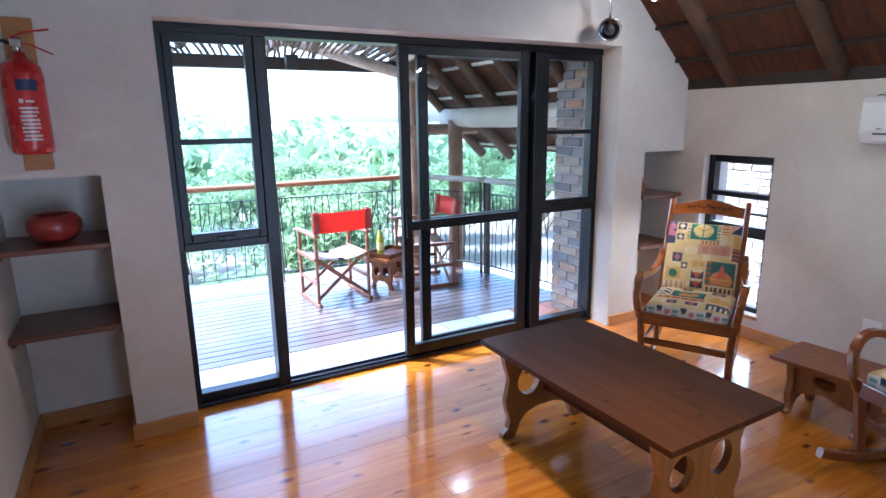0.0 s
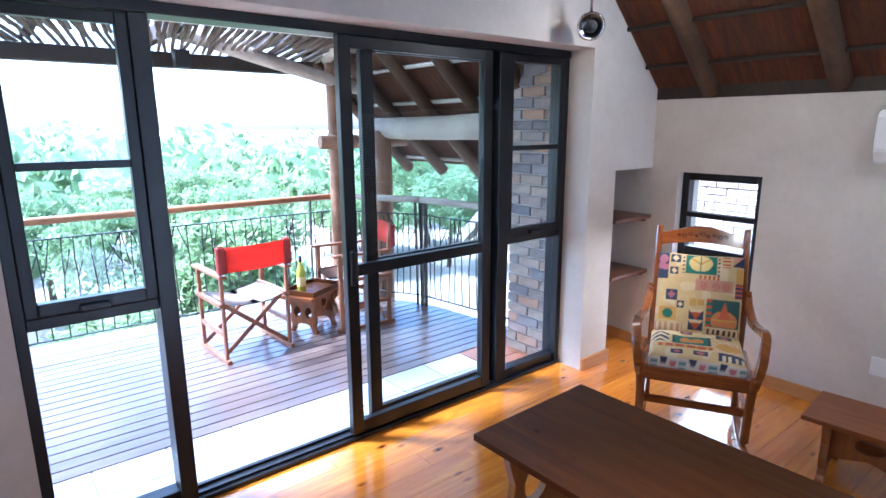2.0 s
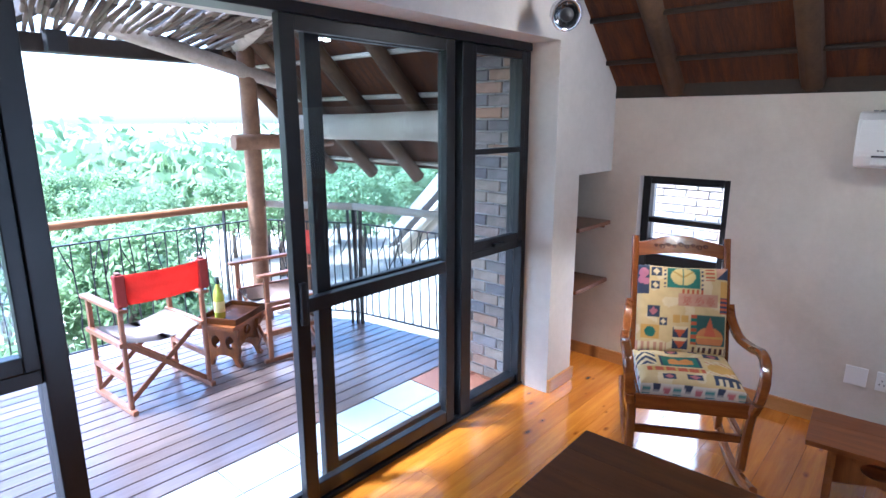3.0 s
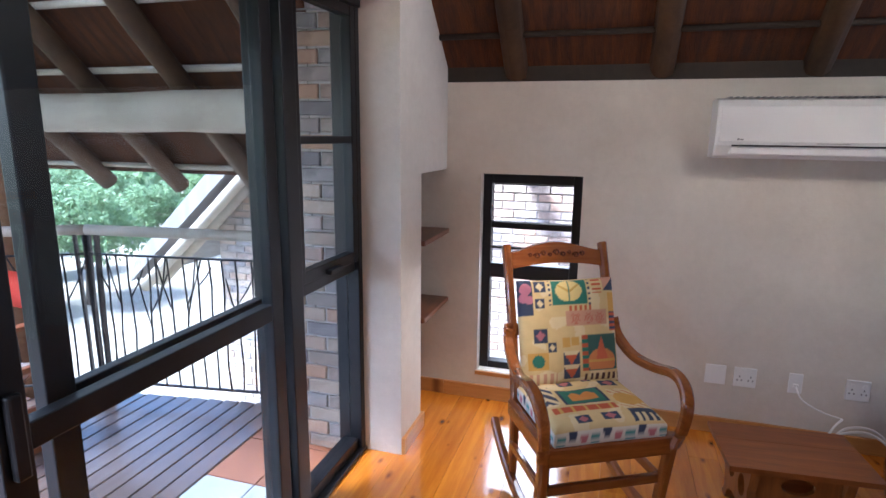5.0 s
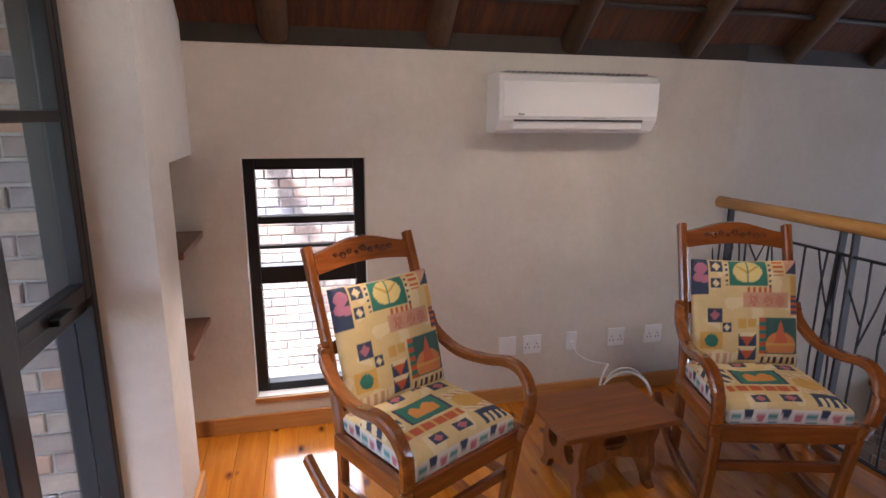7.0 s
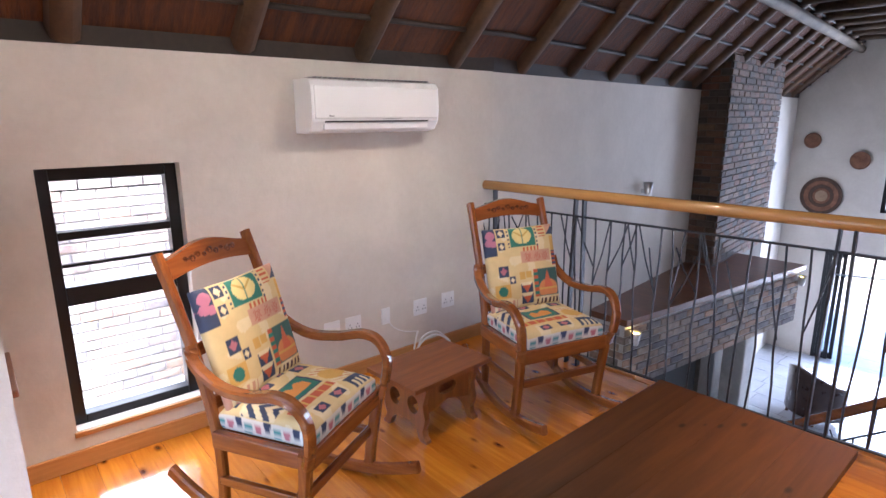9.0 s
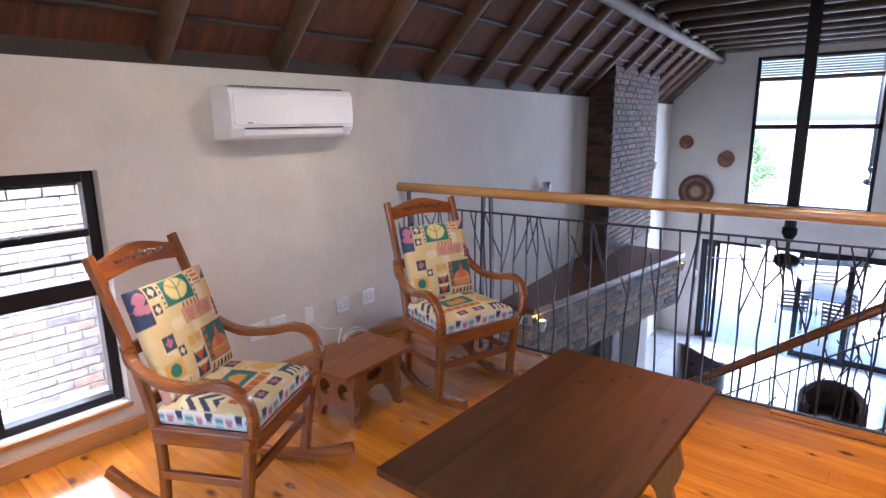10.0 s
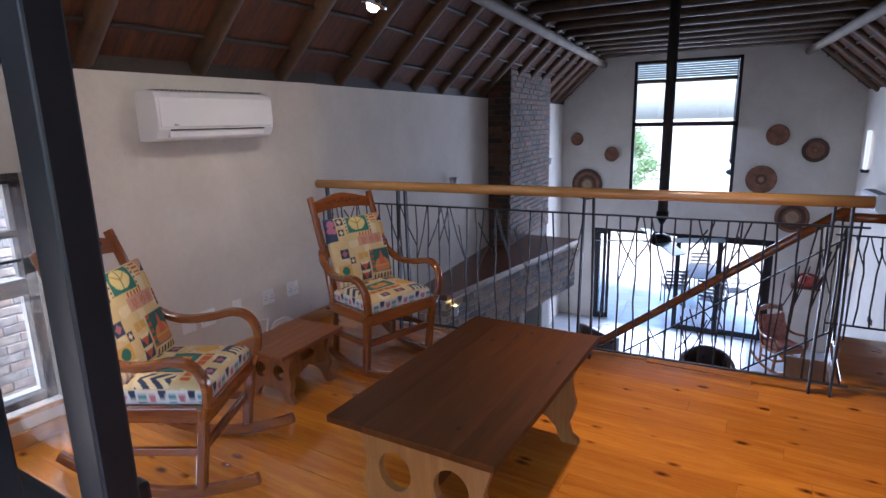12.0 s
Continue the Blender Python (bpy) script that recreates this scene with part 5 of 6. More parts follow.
def tub_chair(x, y, rz):
    tc = thing("tub_chair", "dark brown leather tub armchair by the fireplace", "chair", "tub chairs")

    def shell(bm):
        n = 20
        out, inn = [], []
        for i in range(n + 1):
            a = radians(-30 + 240 * i / n)
            h = 0.60 + 0.22 * math.sin(math.pi * i / n) ** 2
            for r, ls in ((0.40, out), (0.30, inn)):
                ls.append([bm.verts.new((r * math.cos(a), -r * math.sin(a) * 0.95, zz)) for zz in (0.12, h * 0.6, h - 0.04, h)])
        for ls in (out, inn):
            for a2, b2 in zip(ls, ls[1:]):
                for k in range(3):
                    bm.faces.new((a2[k], b2[k], b2[k + 1], a2[k + 1])).smooth = True
        for a2, b2, c2, d2 in zip(out, out[1:], inn, inn[1:]):
            bm.faces.new((a2[3], b2[3], d2[3], c2[3])).smooth = True
            bm.faces.new((a2[0], b2[0], d2[0], c2[0]))
        for e in (0, -1):
            for k in range(3):
                bm.faces.new((out[e][k], out[e][k + 1], inn[e][k + 1], inn[e][k]))
    one("back_shell", shell, LEATHER, tc)
    one("seat_cushion", lambda bm: lathe(bm, [(0, 0.12), (0.31, 0.12), (0.31, 0.38), (0.27, 0.43), (0, 0.44)], 28), LEATHER, tc)
    for sx in (-0.24, 0.24):
        for sy in (-0.24, 0.24):
            one("foot", lambda bm: tube(bm, [(sx, sy, 0.0), (sx, sy, 0.13)], 0.022, 8), DARK_SHELF, tc)
    tc.matrix_world = pose(x, y, LOW, 0, 0, rz)


tub_chair(3.65, -6.15, 150)
tub_chair(1.79, -5.5, 10)
low_chair = copy_thing(chair, pose(0.82, -7.45, LOW, 0, 0, 40))
low_chair["label"] = "wooden rocking chair with dull red cushions on tiled floor"
RED_CLOTH = surface("dull_red_cloth", (0.16, 0.045, 0.035), (0.34, 0.14, 0.10), 0.85, scale=9, fine=90, relief=0.3)
for c in low_chair.children:
    if "cushion" in c.name:
        c.data = c.data.copy()
        c.data.materials[0] = RED_CLOTH
bench = thing("wall_shelf", "dark shelf with red pot on the gable wall", "shelf")
one("board", lambda bm: box(bm, 0.25, 0.75, GY, GY + 0.25, -1.62, -1.58, 0.004), DARK_SHELF, bench)
pot3 = copy_thing(pot, pose(0.5, GY + 0.14, -1.58) @ Matrix.Scale(1.6, 4))

# patio beyond the glass doors
METAL_CH = plain("dark_patio_metal", (0.10, 0.09, 0.085), 0.5, 0.5)


def patio_chair(x, y, rz):
    pc = thing("patio_chair", "dark metal patio chair with slatted seat", "chair", "patio chairs")
    for sx in (-0.23, 0.23):
        one("leg", lambda bm: tube(bm, smooth_path([(sx, 0.24, 0), (sx, 0.2, 0.42), (sx, 0.22, 0.64), (sx, -0.2, 0.66)], 5), 0.014, 8), METAL_CH, pc)
        one("back_leg", lambda bm: tube(bm, [(sx, -0.26, 0), (sx, -0.22, 0.44), (sx, -0.32, 0.92)], 0.014, 8), METAL_CH, pc)
    for i in range(7):
        y2 = -0.2 + 0.065 * i
        one("seat_slat", lambda bm: box(bm, -0.23, 0.23, y2, y2 + 0.045, 0.425, 0.44), METAL_CH, pc)
    for i in range(5):
        z = 0.52 + 0.085 * i
        one("back_slat", lambda bm: box(bm, -0.23, 0.23, -0.235 - 0.2 * (z - 0.44) - 0.008, -0.235 - 0.2 * (z - 0.44) + 0.004, z, z + 0.05), METAL_CH, pc)
    pc.matrix_world = pose(x, y, LOW, 0, 0, rz)


for x, y, rz in ((3.05, -10.3, 200), (2.15, -9.7, 170), (1.8, -10.6, 120), (2.6, -11.8, 20)):
    patio_chair(x, y, rz)
pt = thing("patio_table", "dark metal patio dining table", "table")
one("top", lambda bm: box(bm, -0.45, 0.45, -0.7, 0.7, 0.71, 0.74, 0.006), METAL_CH, pt)
for sx in (-0.4, 0.4):
    for sy in (-0.6, 0.6):
        one("leg", lambda bm: tube(bm, [(sx, sy, 0), (sx, sy, 0.71)], 0.02, 8), METAL_CH, pt)
pt.matrix_world = pose(2.45, -10.9, LOW)
# right-hand wall of the great room: blue-grey louvred unit and sconce
ac2 = copy_thing(ac, pose(askew(XL, -7.0), -7.0, 0.08, 0, 0, 180 + math.degrees(math.atan(SKEW))))
ac2["label"] = "white split air conditioner on the great room wall"
sc = thing("wall_sconce", "tall softly lit white paper sconce on the side wall", "lamp")
one("shade", lambda bm: box(bm, 0.02, 0.07, -0.10, 0.10, 0.0, 0.62, 0.006), plain("paper_shade", (0.75, 0.75, 0.73), 0.8, emit=(1.0, 0.98, 0.94), strength=0.12), sc)
one("bracket", lambda bm: box(bm, 0.0, 0.10, -0.10, 0.10, -0.05, 0.0, 0.004), IRON, sc)
sc.matrix_world = pose(askew(XL, -8.0), -8.0, 0.60)
plate_w = thing("cover_plate", "dark brown switch plate on the plastered side wall", "socket", "wall plates")
one("plate", lambda bm: box(bm, 0.0, 0.012, -0.11, 0.11, -0.045, 0.045, 0.003), DARK_BEAM, plate_w)
one("switch", lambda bm: box(bm, 0.012, 0.018, -0.05, -0.02, -0.015, 0.015, 0.002), DARKP, plate_w)
plate_w.matrix_world = pose(askew(XL, -6.75), -6.75, -1.57, 0, 0, math.degrees(math.atan(SKEW)))
wall_light(askew(XL, -8.25), -8.25, -1.22, 180, True)

# ---- outside: deck, pergola, veranda roof ----
DZ0 = -0.045
BOARD = wood("oiled_deck_board", (0.11, 0.078, 0.068), (0.23, 0.17, 0.15), 0.3, 0, 0.4, per_object=0.2)
deck = tagged(new("deck"), "brown timber board deck outside the glass doors", "deck", kind="structure")
C0, C1, C2 = (3.05, 5.70), (3.50, 4.92), (3.70, 3.56)      # deck corner, newel, wall


def deck_x(y):
    if y > C1[1]:
        return C1[0] + (C0[0] - C1[0]) * (y - C1[1]) / (C0[1] - C1[1])
    return C2[0] + (C1[0] - C2[0]) * (y - C2[1]) / (C1[1] - C2[1])


y = 3.80
while y < 5.9:
    w = 0.092
    xe = deck_x(min(y, 5.6)) + 0.06
    slab("board", -2.9, xe, y, y + w, DZ0 - 0.03, DZ0, BOARD, deck, 0.003)
    y += w + 0.008
# near-black sheet under all the boards, darkens the gaps between them
slab("joist", -2.9, 3.5, 3.6, 5.85, DZ0 - 0.16, DZ0 - 0.06, plain("dark_under_sheet", (0.02, 0.016, 0.012), 0.9), deck)
step = slab("pavement_threshold", -2.9, 3.78, DY + 0.07, 3.795, DZ0 - 0.2, DZ0 - 0.012, surface("threshold_grout", (0.3, 0.3, 0.29), (0.4, 0.4, 0.38), 0.9))
structure(step, "pale grey tiled strip outside the door track", "pavement")
STEP_TILE = surface("grey_step_tile", (0.36, 0.37, 0.38), (0.50, 0.51, 0.52), 0.45, scale=3, fine=40, relief=0.1, per_object=0.12)
CLAY_TILE = surface("clay_step_tile", (0.30, 0.12, 0.07), (0.42, 0.18, 0.11), 0.5, scale=3, fine=40, relief=0.1, per_object=0.12)
for i in range(19):
    for j in range(2):
        x = -2.85 + 0.345 * i
        slab("tile", x, x + 0.337, DY + 0.075 + 0.265 * j, DY + 0.075 + 0.265 * j + 0.258, DZ0 - 0.012, DZ0, CLAY_TILE if x > 2.8 else STEP_TILE, step, 0.002)

RAIL_BROWN = wood("brown_pole_handrail", (0.22, 0.09, 0.035), (0.42, 0.20, 0.09), 0.5, 0, 0.1)
M, L = along((C0[0], C0[1], DZ0), (-2.8, 5.85, DZ0))
balustrade("deck_balustrade", "twig-pattern iron deck railing with brown pole handrail", L, RAIL_BROWN, (0.3, 1.55, 2.9, 4.3), at=M, seed=11, step=0.10, h=1.02, bar_z=0.88, foot=0.10, rail_r=0.030)
M, L = along((C1[0], C1[1], DZ0), (C0[0], C0[1], DZ0))
balustrade("deck_balustrade", "short twig-pattern iron deck railing beside the post", L, POLE_PALE, (0.0, 0.05), at=M, seed=12, step=0.08, h=1.02, bar_z=0.88, rail_r=0.030)
M, L = along((C2[0], C2[1] + 0.02, DZ0), (C1[0], C1[1], DZ0))
balustrade("deck_balustrade", "twig-pattern iron deck railing running back to the wall", L, POLE_PALE, (L - 0.05, L), at=M, seed=13, step=0.08, h=1.02, bar_z=0.88, rail_r=0.030)

POST = surface("brown_gum_post", (0.16, 0.085, 0.045), (0.30, 0.17, 0.09), 0.65, scale=4, fine=30, relief=0.3)
ver = thing("veranda_post", "tall round gum-pole post at the deck corner", "post")
pole_between("shaft", (3.03, 5.64, -2.9), (3.03, 5.64, 2.35), 0.075, POST, ver, 8)
ver2 = thing("veranda_post", "round gum-pole post beside the deck newel", "post")
pole_between("shaft", (3.42, 5.42, -2.9), (3.42, 5.42, 1.60), 0.085, POST, ver2, 8)

# log that carries the veranda eaves, and the thatch over it
vroof = tagged(new("veranda_roof"), "thatched veranda roof on round rafters over the deck", "roof", kind="structure")
VY0, VY1 = 3.40, 6.2
log = pole_between("eaves_log", (3.56, VY0, 1.645), (3.44, 5.66, 1.62), 0.105, POLE_PALE, vroof, 8, 0.06, 14)
pole_between("cross_log", (2.85, 5.62, 1.50), (3.75, 5.50, 1.50), 0.065, POST, vroof, 4)
VX, VZ = 4.22, 1.17           # rafter tips
VS = 0.95
rx0 = 1.75
for i in range(5):
    y = 3.63 + 0.62 * i
    pole_between("rafter", (VX, y, VZ), (rx0 - 0.2, y, VZ + VS * (VX - rx0 + 0.2)), 0.058, POLE, vroof, 6)
for i in range(9):
    x = VX - 0.06 - 0.29 * i
    pole_between("batten", (x, VY0, VZ + 0.075 + VS * (VX - x)), (x, VY1, VZ + 0.075 + VS * (VX - x)), 0.018, POLE_PALE, vroof, 6)


def veranda_thatch(bm):
    n = 8
    rows = []
    for i in range(n + 1):
        y = VY0 + (VY1 + 0.12 - VY0) * i / n
        rows.append([bm.verts.new((x, y, VZ + 0.10 + VS * (VX - x) + t)) for x, t in ((VX + 0.02, 0.0), (rx0 - 0.35, 0.0), (rx0 - 0.35, 0.24), (VX + 0.16, 0.16))])
    for a, b2 in zip(rows, rows[1:]):
        for k in range(4):
            bm.faces.new((a[k], a[(k + 1) % 4], b2[(k + 1) % 4], b2[k]))
    bm.faces.new(rows[0])
    bm.faces.new(rows[-1][::-1])


one("thatch", veranda_thatch, THATCH, vroof)
pole_between("edge_log", (1.55, 5.70, 2.42), (3.30, 5.60, 1.98), 0.06, POLE_PALE, vroof, 4)
pole_between("beam", (2.15, 3.45, 2.36), (3.0, 5.7, 2.26), 0.06, POLE_PALE, vroof, 6)
flood = thing("veranda_light", "small lit twin lamp under the veranda thatch", "lamp")
for dx in (-0.035, 0.035):
    one("bulb", lambda bm: lathe(bm, [(0, -0.02), (0.022, -0.015), (0.024, 0.01), (0, 0.02)], 12, Matrix.Translation((dx, 0, 0))), plain("lit_lamp", (1, 0.95, 0.8), 0.4, emit=(1.0, 0.9, 0.7), strength=12), flood)
one("base", lambda bm: box(bm, -0.07, 0.07, -0.03, 0.03, 0.015, 0.04, 0.004), CHROME, flood)
flood.matrix_world = pose(2.90, 4.45, 2.20)

# pergola of split poles
perg = thing("pergola", "dark timber pergola with split-pole slats over the deck", "pergola")
slab("fascia_beam", -2.9, 2.95, 5.86, 5.97, 2.12, 2.24, DARK_BEAM, perg, 0.01)
slab("wall_beam", -2.9, 2.6, 3.57, 3.69, 2.27, 2.41, DARK_BEAM, perg, 0.01)
for i in range(7):
    x = -2.5 + 0.8 * i
    slab("crossbeam", x, x + 0.07, 3.69, 5.95, 2.28, 2.39, DARK_BEAM, perg, 0.006)
rng3 = random.Random(8)
slat_me = []
for k in range(3):
    ob = one("slat", lambda bm: tube(bm, [(0, 0, 0), (0.75, 0.02 * (k - 1), 0.008), (1.5, 0, 0)], 0.0145, 6, 0.2), POLE_DARK, perg)
    slat_me.append(ob.data)
    ob.matrix_basis = pose(-3.5 + 0.03 * k, 3.7, 2.262, 0, 0, 78)
for i in range(105):
    for j in range(2):
        ob = new("slat", slat_me[rng3.randrange(3)])
        ob.parent = perg
        ob.matrix_basis = pose(-3.35 + 0.058 * i + 0.187 * j, 3.70 + 0.88 * j, 2.262, 0, 0, 78 + rng3.uniform(-1.2, 1.2))
down = thing("deck_light", "small dark box lamp under the pergola beam", "lamp")
one("body", lambda bm: box(bm, -0.06, 0.06, -0.05, 0.05, -0.12, 0.02, 0.006), DARKP, down)
down.matrix_world = pose(1.75, 5.80, 2.235)

# outer skin of the wall and brick pier
BX = DX1 + 0.005
PIER_Y = 3.655
pier = structure(slab("wall_brick_pier", BX + 0.012, 4.5, 3.405, PIER_Y - 0.012, -0.3, 2.7, MORTAR), "mixed-brick outer pier beside the glass doors", "wall")
pier2 = structure(slab("wall_brick_reveal", BX + 0.012, 3.66, 3.262, 3.40, -0.3, 2.7, MORTAR), "mixed-brick reveal beside the glass doors", "wall")
brick_face(pier, facing(BX + 0.012, PIER_Y, DZ0, -90), 0.39, 2.55, 21)
brick_face(pier, facing(4.5, PIER_Y - 0.012, DZ0, 180), 1.11, 2.55, 22, True)
slab("soffit", DX0, DX1, YOUT - 0.001, YOUT + 0.10, DZ + 0.02, 2.40, PLASTER, perg)

# folding chairs on the deck
CHW = wood("director_chair_wood", (0.20, 0.07, 0.03), (0.40, 0.17, 0.08), 0.4, 2, 0.2, per_object=0.1)
CANVAS = surface("red_canvas", (0.55, 0.05, 0.03), (0.66, 0.075, 0.045), 0.85, scale=8, fine=140, relief=0.3)
# seat canvas, with the sky's glare put into its colour as paleness
CANVAS_LIT = surface("glare_lit_canvas", (0.62, 0.50, 0.42), (0.72, 0.60, 0.50), 0.85, scale=8, fine=140, relief=0.3)
CANVAS_D = surface("dark_red_canvas", (0.30, 0.035, 0.03), (0.38, 0.05, 0.04), 0.85, scale=8, fine=140, relief=0.3)


def director_chair(label):
    dc = thing("director_chair", label, "chair", "deck chairs")
    w, d = 0.25, 0.22
    for s in (-1, 1):
        one("front_post", lambda bm: box(bm, s * w - 0.013, s * w + 0.013, d - 0.017, d + 0.017, 0.02, 0.64, 0.003), CHW, dc)
        one("back_post", lambda bm: bar(bm, [(s * w, -d, 0.02), (s * w, -d, 0.62), (s * w, -d - 0.03, 0.88)], 0.026, 0.034), CHW, dc)
        one("armrest", lambda bm: box(bm, s * w - 0.028, s * w + 0.028, -d - 0.05, d + 0.06, 0.64, 0.662, 0.005), CHW, dc)
        one("foot_runner", lambda bm: box(bm, s * w - 0.016, s * w + 0.016, -d - 0.05, d + 0.05, 0.0, 0.03, 0.004), CHW, dc)
        one("side_rail", lambda bm: box(bm, s * w - 0.013, s * w + 0.013, -d, d, 0.20, 0.235, 0.003), CHW, dc)
        one("seat_rail", lambda bm: box(bm, s * w - 0.03, s * w + 0.004, -d - 0.02, d + 0.02, 0.425, 0.455, 0.004), CHW, dc)
    for y in (-d + 0.03, d - 0.03):
        for s in (-1, 1):
            one("cross_brace", lambda bm: bar(bm, [(-s * w * 0.97, y + 0.014 * s, 0.045), (s * w * 0.97, y + 0.014 * s, 0.44)], 0.016, 0.032), CHW, dc)

    def sling(bm, pts, t=0.004):
        n = len(pts)
        vs = [[bm.verts.new(p) for p in row] for row in pts]
        for a, b2 in zip(vs, vs[1:]):
            for k in range(len(a) - 1):
                bm.faces.new((a[k], a[k + 1], b2[k + 1], b2[k])).smooth = True
        r = bmesh.ops.solidify(bm, geom=bm.faces[:], thickness=t)
    one("seat", lambda bm: sling(bm, [[(-w + 2 * w * i / 10, y, 0.452 - 0.045 * math.sin(math.pi * i / 10)) for i in range(11)] for y in (-d - 0.01, 0, d + 0.01)]), CANVAS_LIT, dc, "canvas seat coloured pale for bright sky light")
    one("back", lambda bm: sling(bm, [[(-w - 0.012 + 2 * (w + 0.012) * i / 10, -d - 0.018 - 0.05 * math.sin(math.pi * i / 10) - 0.1 * (z - 0.66), z) for i in range(11)] for z in (0.68, 0.77, 0.865)]), CANVAS, dc)
    for s in (-1, 1):
        one("back_sleeve", lambda bm: box(bm, s * w - 0.03, s * w + 0.03, -d - 0.062, -d - 0.012, 0.678, 0.868, 0.01), CANVAS_D, dc)
    return dc


dch = director_chair("folding wooden director's chair, red canvas back, seat coloured for sky glare")
dch.matrix_world = pose(1.81, 4.95, DZ0, 0, 0, 4)
dch2 = copy_thing(dch, pose(2.79, 4.98, DZ0, 0, 0, 84))
dt = low_table("deck_table", "carved wooden side table standing on the deck", "table", 0.30, 0.46, 0.33, 0.03, 0.27, 0.10)
dt.matrix_world = pose(2.41, 5.01, DZ0, 0, 0, -62)
tray = thing("tray", "wooden tray with glasses on the deck table", "tray")
one("base", lambda bm: box(bm, -0.19, 0.19, -0.14, 0.14, 0.0, 0.012, 0.003), TABLE_Y, tray)
for a, b2, c, d in ((-0.19, 0.19, -0.15, -0.138), (-0.19, 0.19, 0.138, 0.15), (-0.2, -0.188, -0.15, 0.15), (0.188, 0.2, -0.15, 0.15)):
    one("rim", lambda bm: box(bm, a, b2, c, d, 0.0, 0.045, 0.003), TABLE_Y, tray)
tray.matrix_world = pose(2.42, 5.015, DZ0 + 0.33, 0, 0, 28)
bottle = thing("wine_bottle", "yellow-green glass wine bottle with cream label", "bottle")
one("glass", lambda bm: lathe(bm, [(0, 0), (0.034, 0), (0.037, 0.01), (0.037, 0.17), (0.030, 0.20), (0.015, 0.235), (0.0135, 0.29), (0.015, 0.30), (0.0, 0.30)], 24), plain("green_bottle_glass", (0.42, 0.46, 0.05), 0.08, coat=0.5), bottle)
one("label", lambda bm: lathe(bm, [(0.0375, 0.05), (0.0378, 0.13)], 24), plain("cream_label", (0.75, 0.65, 0.25), 0.6), bottle)
one("cap", lambda bm: lathe(bm, [(0.0, 0.305), (0.0155, 0.303), (0.0152, 0.255)], 20), plain("black_cap", (0.02, 0.03, 0.02), 0.4), bottle)
bottle.matrix_world = pose(2.31, 5.00, DZ0 + 0.342)
for x, y in ((2.43, 5.08), (2.48, 4.98)):
    gl = thing("wine_glass", "clear stemmed wine glass on the tray", "glass", "wine glasses")
    one("bowl", lambda bm: lathe(bm, [(0.0, 0.09), (0.02, 0.095), (0.034, 0.13), (0.030, 0.18), (0.028, 0.18), (0.031, 0.13), (0.0, 0.10)], 18), GLASS, gl)
    one("stem", lambda bm: lathe(bm, [(0.0, 0), (0.03, 0), (0.03, 0.004), (0.004, 0.01), (0.004, 0.09), (0, 0.09)], 14), GLASS, gl)
    gl.matrix_world = pose(x, y, DZ0 + 0.342)

# ---- neighbouring brick house ----
nb = thing("neighbour_house", "brick gable house with thatched roof close by", "house")
NX, NG = 6.05, -2.9
slab("wall", NX + 0.012, NX + 4.0, -3.0, 6.05, NG, 1.2, MORTAR, nb)


def gable_top(bm):
    tri = [(6.05, 1.0), (1.7, 4.8), (-3.0, 1.0)]
    a = [bm.verts.new((NX + 0.012, y2, z)) for y2, z in tri]
    b2 = [bm.verts.new((NX + 0.3, y2, z)) for y2, z in tri]
    bm.faces.new(a)
    bm.faces.new(b2[::-1])
    for k in range(3):
        bm.faces.new((a[k], a[(k + 1) % 3], b2[(k + 1) % 3], b2[k]))


one("gable", gable_top, MORTAR, nb)
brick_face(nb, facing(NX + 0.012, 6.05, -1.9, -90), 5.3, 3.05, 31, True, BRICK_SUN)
THATCH_OUT = surface("weathered_thatch", (0.20, 0.19, 0.19), (0.32, 0.31, 0.31), 0.95, scale=4, stretch=(1, 6, 1), fine=30, relief=0.8)
vs0, vs1, vz = 6.93, 1.5, -0.05


def neighbour_thatch(bm):
    s2 = 0.92
    ring = [(vs0, vz), (vs1, vz + s2 * (vs0 - vs1)), (vs1, vz + s2 * (vs0 - vs1) + 0.3), (vs0 - 0.1, vz + 0.28)]
    a, b2 = [bm.verts.new((NX - 0.35, y2, z)) for y2, z in ring], [bm.verts.new((NX + 4.5, y2, z)) for y2, z in ring]
    bm.faces.new(a)
    bm.faces.new(b2[::-1])
    for k in range(4):
        bm.faces.new((a[k], a[(k + 1) % 4], b2[(k + 1) % 4], b2[k]))


one("roof", neighbour_thatch, THATCH_OUT, nb)
for off in (0.02, 0.26):
    pole_between("barge_log", (NX - 0.30 + off, vs0 - 0.1, vz - 0.07), (NX - 0.30 + off, vs1, vz - 0.07 + 0.92 * (vs0 - 0.1 - vs1)), 0.06, POLE_PALE, nb, 6)
pole_between("purlin_end", (NX - 0.55, 2.78, 1.35), (NX + 0.2, 2.78, 1.35), 0.09, POLE_PALE, nb, 3)
pole_between("wall_plate", (NX - 0.10, -1.0, 1.50), (NX - 0.10, 5.0, 1.50), 0.07, POLE_PALE, nb, 6)

# ---- ground and bush ----
ground = slab("ground", -900, 900, -900, 900, -3.3, -2.9, surface("sandy_ground", (0.20, 0.175, 0.14), (0.31, 0.275, 0.22), 0.95, scale=0.4, fine=6, relief=0.4, dist=0.03))
structure(ground, "pale sandy ground round the house, reaching to the bush", "ground")
m, nt, b = nodes_of("bush_leaf")
geo = nt.nodes.new("ShaderNodeNewGeometry")
nt.links.new(ramp(nt, geo.outputs["Random Per Island"], [(0.0, (0.09, 0.15, 0.075)), (0.5, (0.13, 0.20, 0.10)), (1.0, (0.20, 0.26, 0.15))]), b.inputs["Base Color"])
b.inputs["Roughness"].default_value = 0.6
b.inputs["Specular IOR Level"].default_value = 0.15
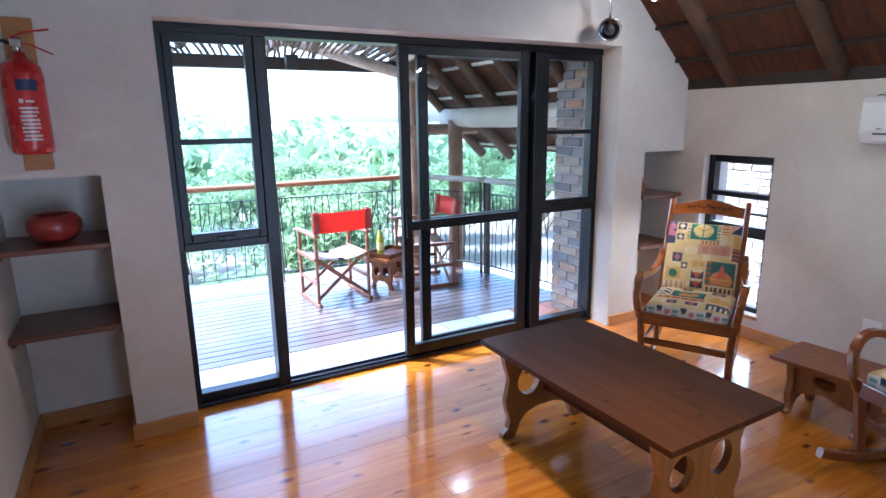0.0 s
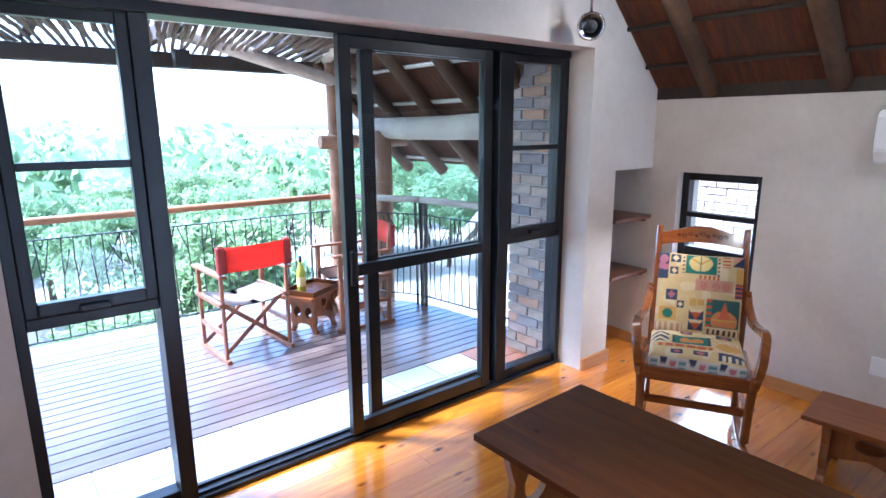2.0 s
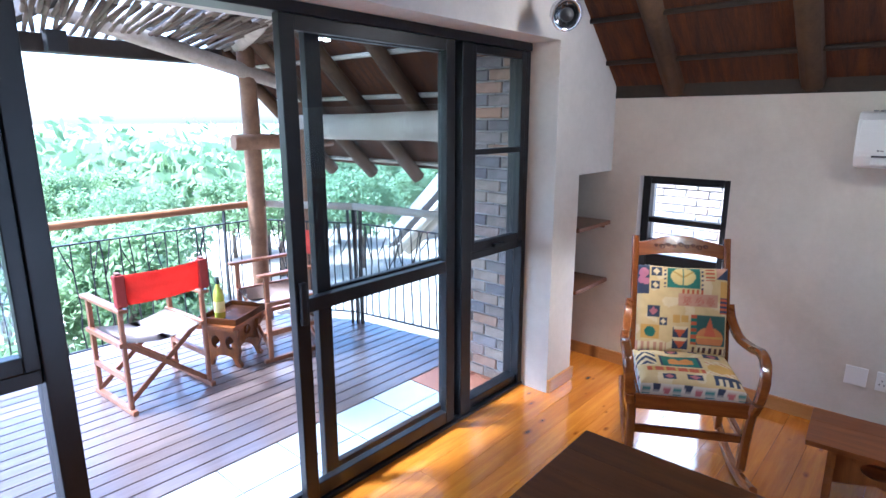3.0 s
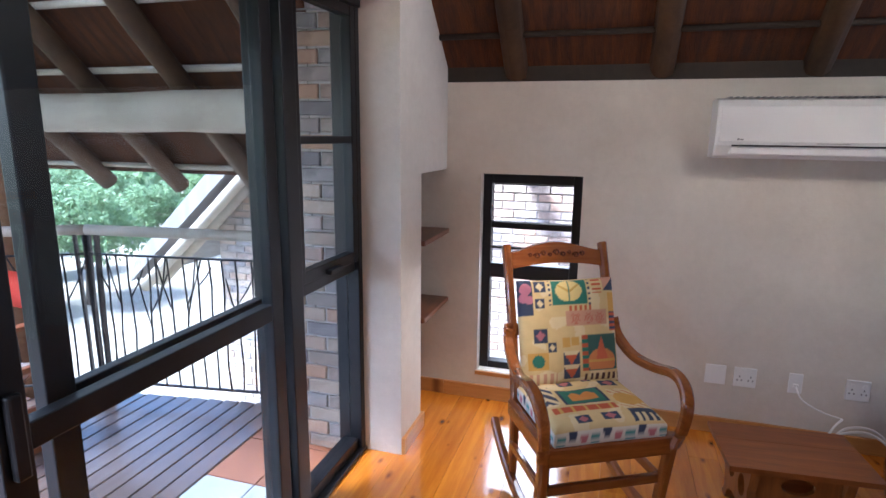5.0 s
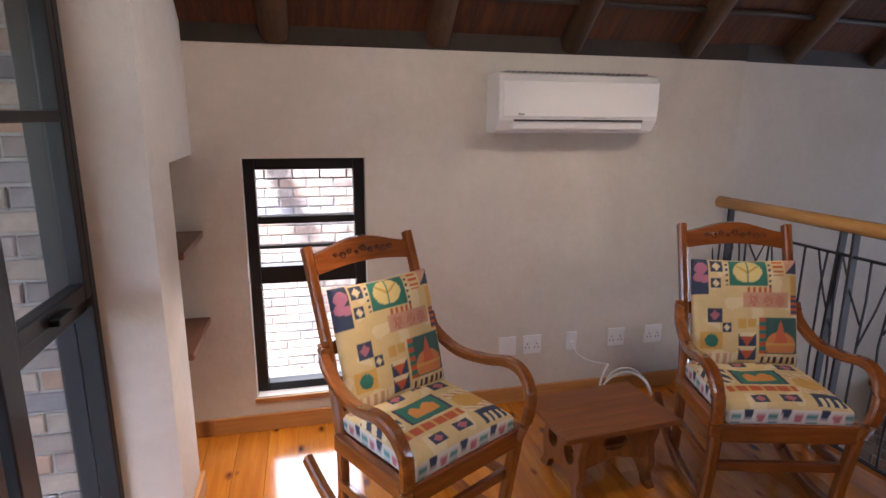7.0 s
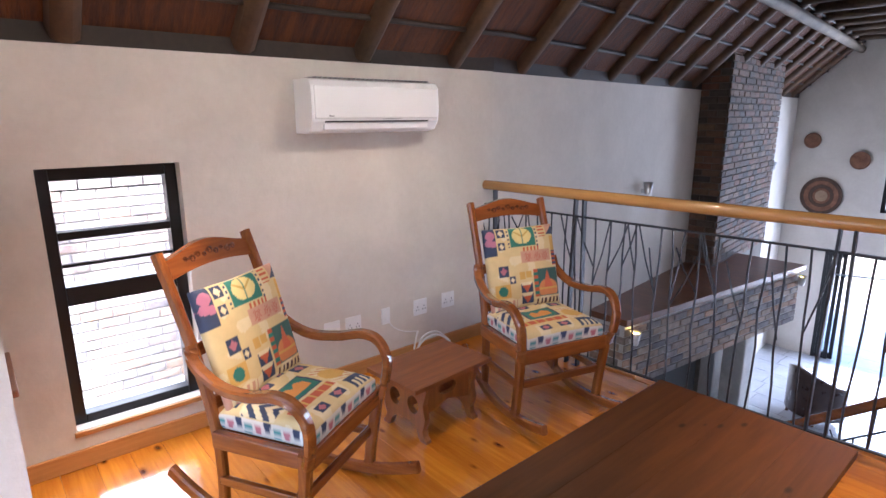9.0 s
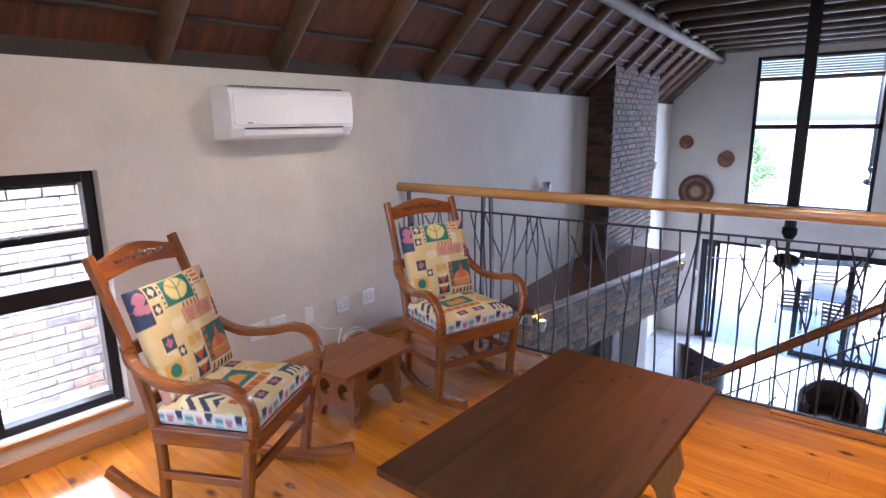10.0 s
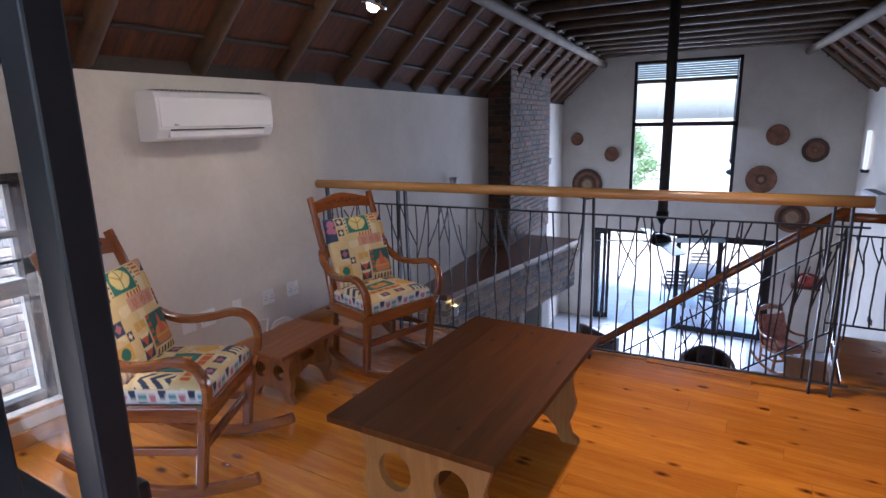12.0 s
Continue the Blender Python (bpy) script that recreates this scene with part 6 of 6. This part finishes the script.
tl, ms = nt.nodes.new("ShaderNodeBsdfTranslucent"), nt.nodes.new("ShaderNodeMixShader")
tl.inputs[0].default_value = (0.30, 0.42, 0.20, 1)
ms.inputs[0].default_value = 0.4
nt.links.new(b.outputs[0], ms.inputs[1])
nt.links.new(tl.outputs[0], ms.inputs[2])
nt.links.new(ms.outputs[0], nt.nodes["Material Output"].inputs[0])
LEAF = m
BARK = surface("grey_bark", (0.10, 0.075, 0.055), (0.22, 0.18, 0.14), 0.9, scale=6, fine=30, relief=0.6)


def crown_mesh(seed, n_clumps, leaves, radius, flat, leaf):
    """Loose clumps of small leaves round a few limbs."""
    r = random.Random(seed)
    verts, faces = [], []
    for _ in range(n_clumps):
        a, h = r.uniform(0, 2 * math.pi), r.uniform(-0.55, 1.0)
        rr = radius * math.sqrt(max(0.05, 1 - h * h * 0.8)) * r.uniform(0.35, 1.05)
        c = Vector((math.cos(a) * rr, math.sin(a) * rr, h * radius * flat))
        cr = radius * r.uniform(0.16, 0.34)
        for _ in range(leaves):
            d = Vector((r.gauss(0, 1), r.gauss(0, 1), r.gauss(0, 0.8))).normalized() * cr * r.random() ** 0.4
            p = c + d
            u = Vector((r.gauss(0, 1), r.gauss(0, 1), r.gauss(0, 1))).normalized()
            w = u.orthogonal().normalized()
            s = leaf * r.uniform(0.6, 1.4)
            o = len(verts)
            verts += [tuple(p - u * s), tuple(p + w * s * 0.45), tuple(p + u * s), tuple(p - w * s * 0.45)]
            faces.append((o, o + 1, o + 2, o + 3))
    me = bpy.data.meshes.new("crown")
    me.from_pydata(verts, [], faces)
    me.materials.append(LEAF)
    return me


def trunk_mesh(seed, h):
    r = random.Random(seed)
    bm = bmesh.new()
    tube(bm, [(0, 0, -0.2), (r.uniform(-.1, .1), r.uniform(-.1, .1), h * 0.4), (r.uniform(-.25, .25), r.uniform(-.25, .25), h * 0.8)], [0.10, 0.08, 0.05], 8, 0.2)
    for k in range(6):
        a = r.uniform(0, 6.28)
        z = h * r.uniform(0.3, 0.75)
        tube(bm, [(0, 0, z), (math.cos(a) * h * 0.15, math.sin(a) * h * 0.15, z + h * 0.15), (math.cos(a) * h * 0.3, math.sin(a) * h * 0.3, z + h * 0.3)], [0.045, 0.03, 0.012], 6, 0.2)
    me = bpy.data.meshes.new("trunk")
    bm.to_mesh(me)
    bm.free()
    me.materials.append(BARK)
    return me


CROWNS = [crown_mesh(40 + k, 60, 120, 1.6, 0.75, 0.085) for k in range(4)]
TRUNKS = [trunk_mesh(60 + k, 3.0) for k in range(3)]
rng4 = random.Random(77)


def tree(x, y, scale, lift=0.0):
    t = thing("tree", "leafy green bush tree growing below the deck", "tree", "bush trees")
    a = new("trunk", rng4.choice(TRUNKS))
    b2 = new("crown", rng4.choice(CROWNS))
    a.parent = b2.parent = t
    b2.location = (0, 0, 2.35)
    t.matrix_world = pose(x, y, -2.9 + lift, 0, 0, rng4.uniform(0, 360)) @ Matrix.Diagonal((scale, scale, scale * rng4.uniform(0.85, 1.05), 1))


for i in range(46):
    y2 = rng4.uniform(9.0, 26)
    x2 = rng4.uniform(-8, 8 + y2 * 0.9)
    if x2 > 4.2 and y2 < 13:
        continue
    tree(x2, y2, rng4.uniform(0.62, 0.88) * (1.0 + max(0, y2 - 12) * 0.012))
for i in range(16):
    tree(rng4.uniform(-6, 3), rng4.uniform(6.9, 8.6), rng4.uniform(0.45, 0.66))
for x2, y2 in ((7.3, -19.5), (9.2, -23.0)):
    tree(x2, y2, rng4.uniform(0.9, 1.2))
verts, faces = [], []
for i in range(420):
    a, rad = rng4.uniform(-0.6, math.pi + 0.6), rng4.uniform(32, 58)
    cr = rng4.uniform(1.6, 3.2)
    c = Vector((math.cos(a) * rad, math.sin(a) * rad, -2.6 + rng4.uniform(0.2, 1.0) * (rad - 18) * 0.09))
    for _ in range(90):
        p = c + Vector((rng4.gauss(0, 1), rng4.gauss(0, 1), rng4.gauss(0, 0.8))).normalized() * cr * rng4.random() ** 0.35
        u = Vector((rng4.gauss(0, 1), rng4.gauss(0, 1), rng4.gauss(0, 1))).normalized()
        w = u.orthogonal().normalized()
        k, o = rng4.uniform(0.25, 0.6), len(verts)
        verts += [tuple(p - u * k), tuple(p + w * k * 0.6), tuple(p + u * k), tuple(p - w * k * 0.6)]
        faces.append((o, o + 1, o + 2, o + 3))
me = bpy.data.meshes.new("far_woods")
me.from_pydata(verts, [], faces)
me.materials.append(LEAF)
far = tagged(new("far_woods", me), "distant green bushland all round the house", "woods", kind="stuff")
# spiky aloe by the deck
aloe = thing("aloe", "spiky grey-green aloe plant below the railing", "plant")
ALOE = surface("aloe_leaf", (0.10, 0.16, 0.10), (0.18, 0.25, 0.16), 0.5)
for k in range(26):
    a, e = k * 2.4, 0.25 + 0.9 * (k / 26)
    one("leaf", lambda bm: tube(bm, [(math.cos(a) * 0.05, math.sin(a) * 0.05, 0), (math.cos(a) * 0.35 * math.cos(e), math.sin(a) * 0.35 * math.cos(e), 0.3 * math.sin(e) + 0.05), (math.cos(a) * 0.75 * math.cos(e), math.sin(a) * 0.75 * math.cos(e), 0.75 * math.sin(e) - 0.05)], [0.05, 0.04, 0.004], 6, 0, 1.0), ALOE, aloe)
one("stem", lambda bm: tube(bm, [(0, 0, -2.75), (0, 0, 0.05)], 0.10, 8, 0.2), BARK, aloe)
aloe.matrix_world = pose(-0.1, 6.8, -0.15)
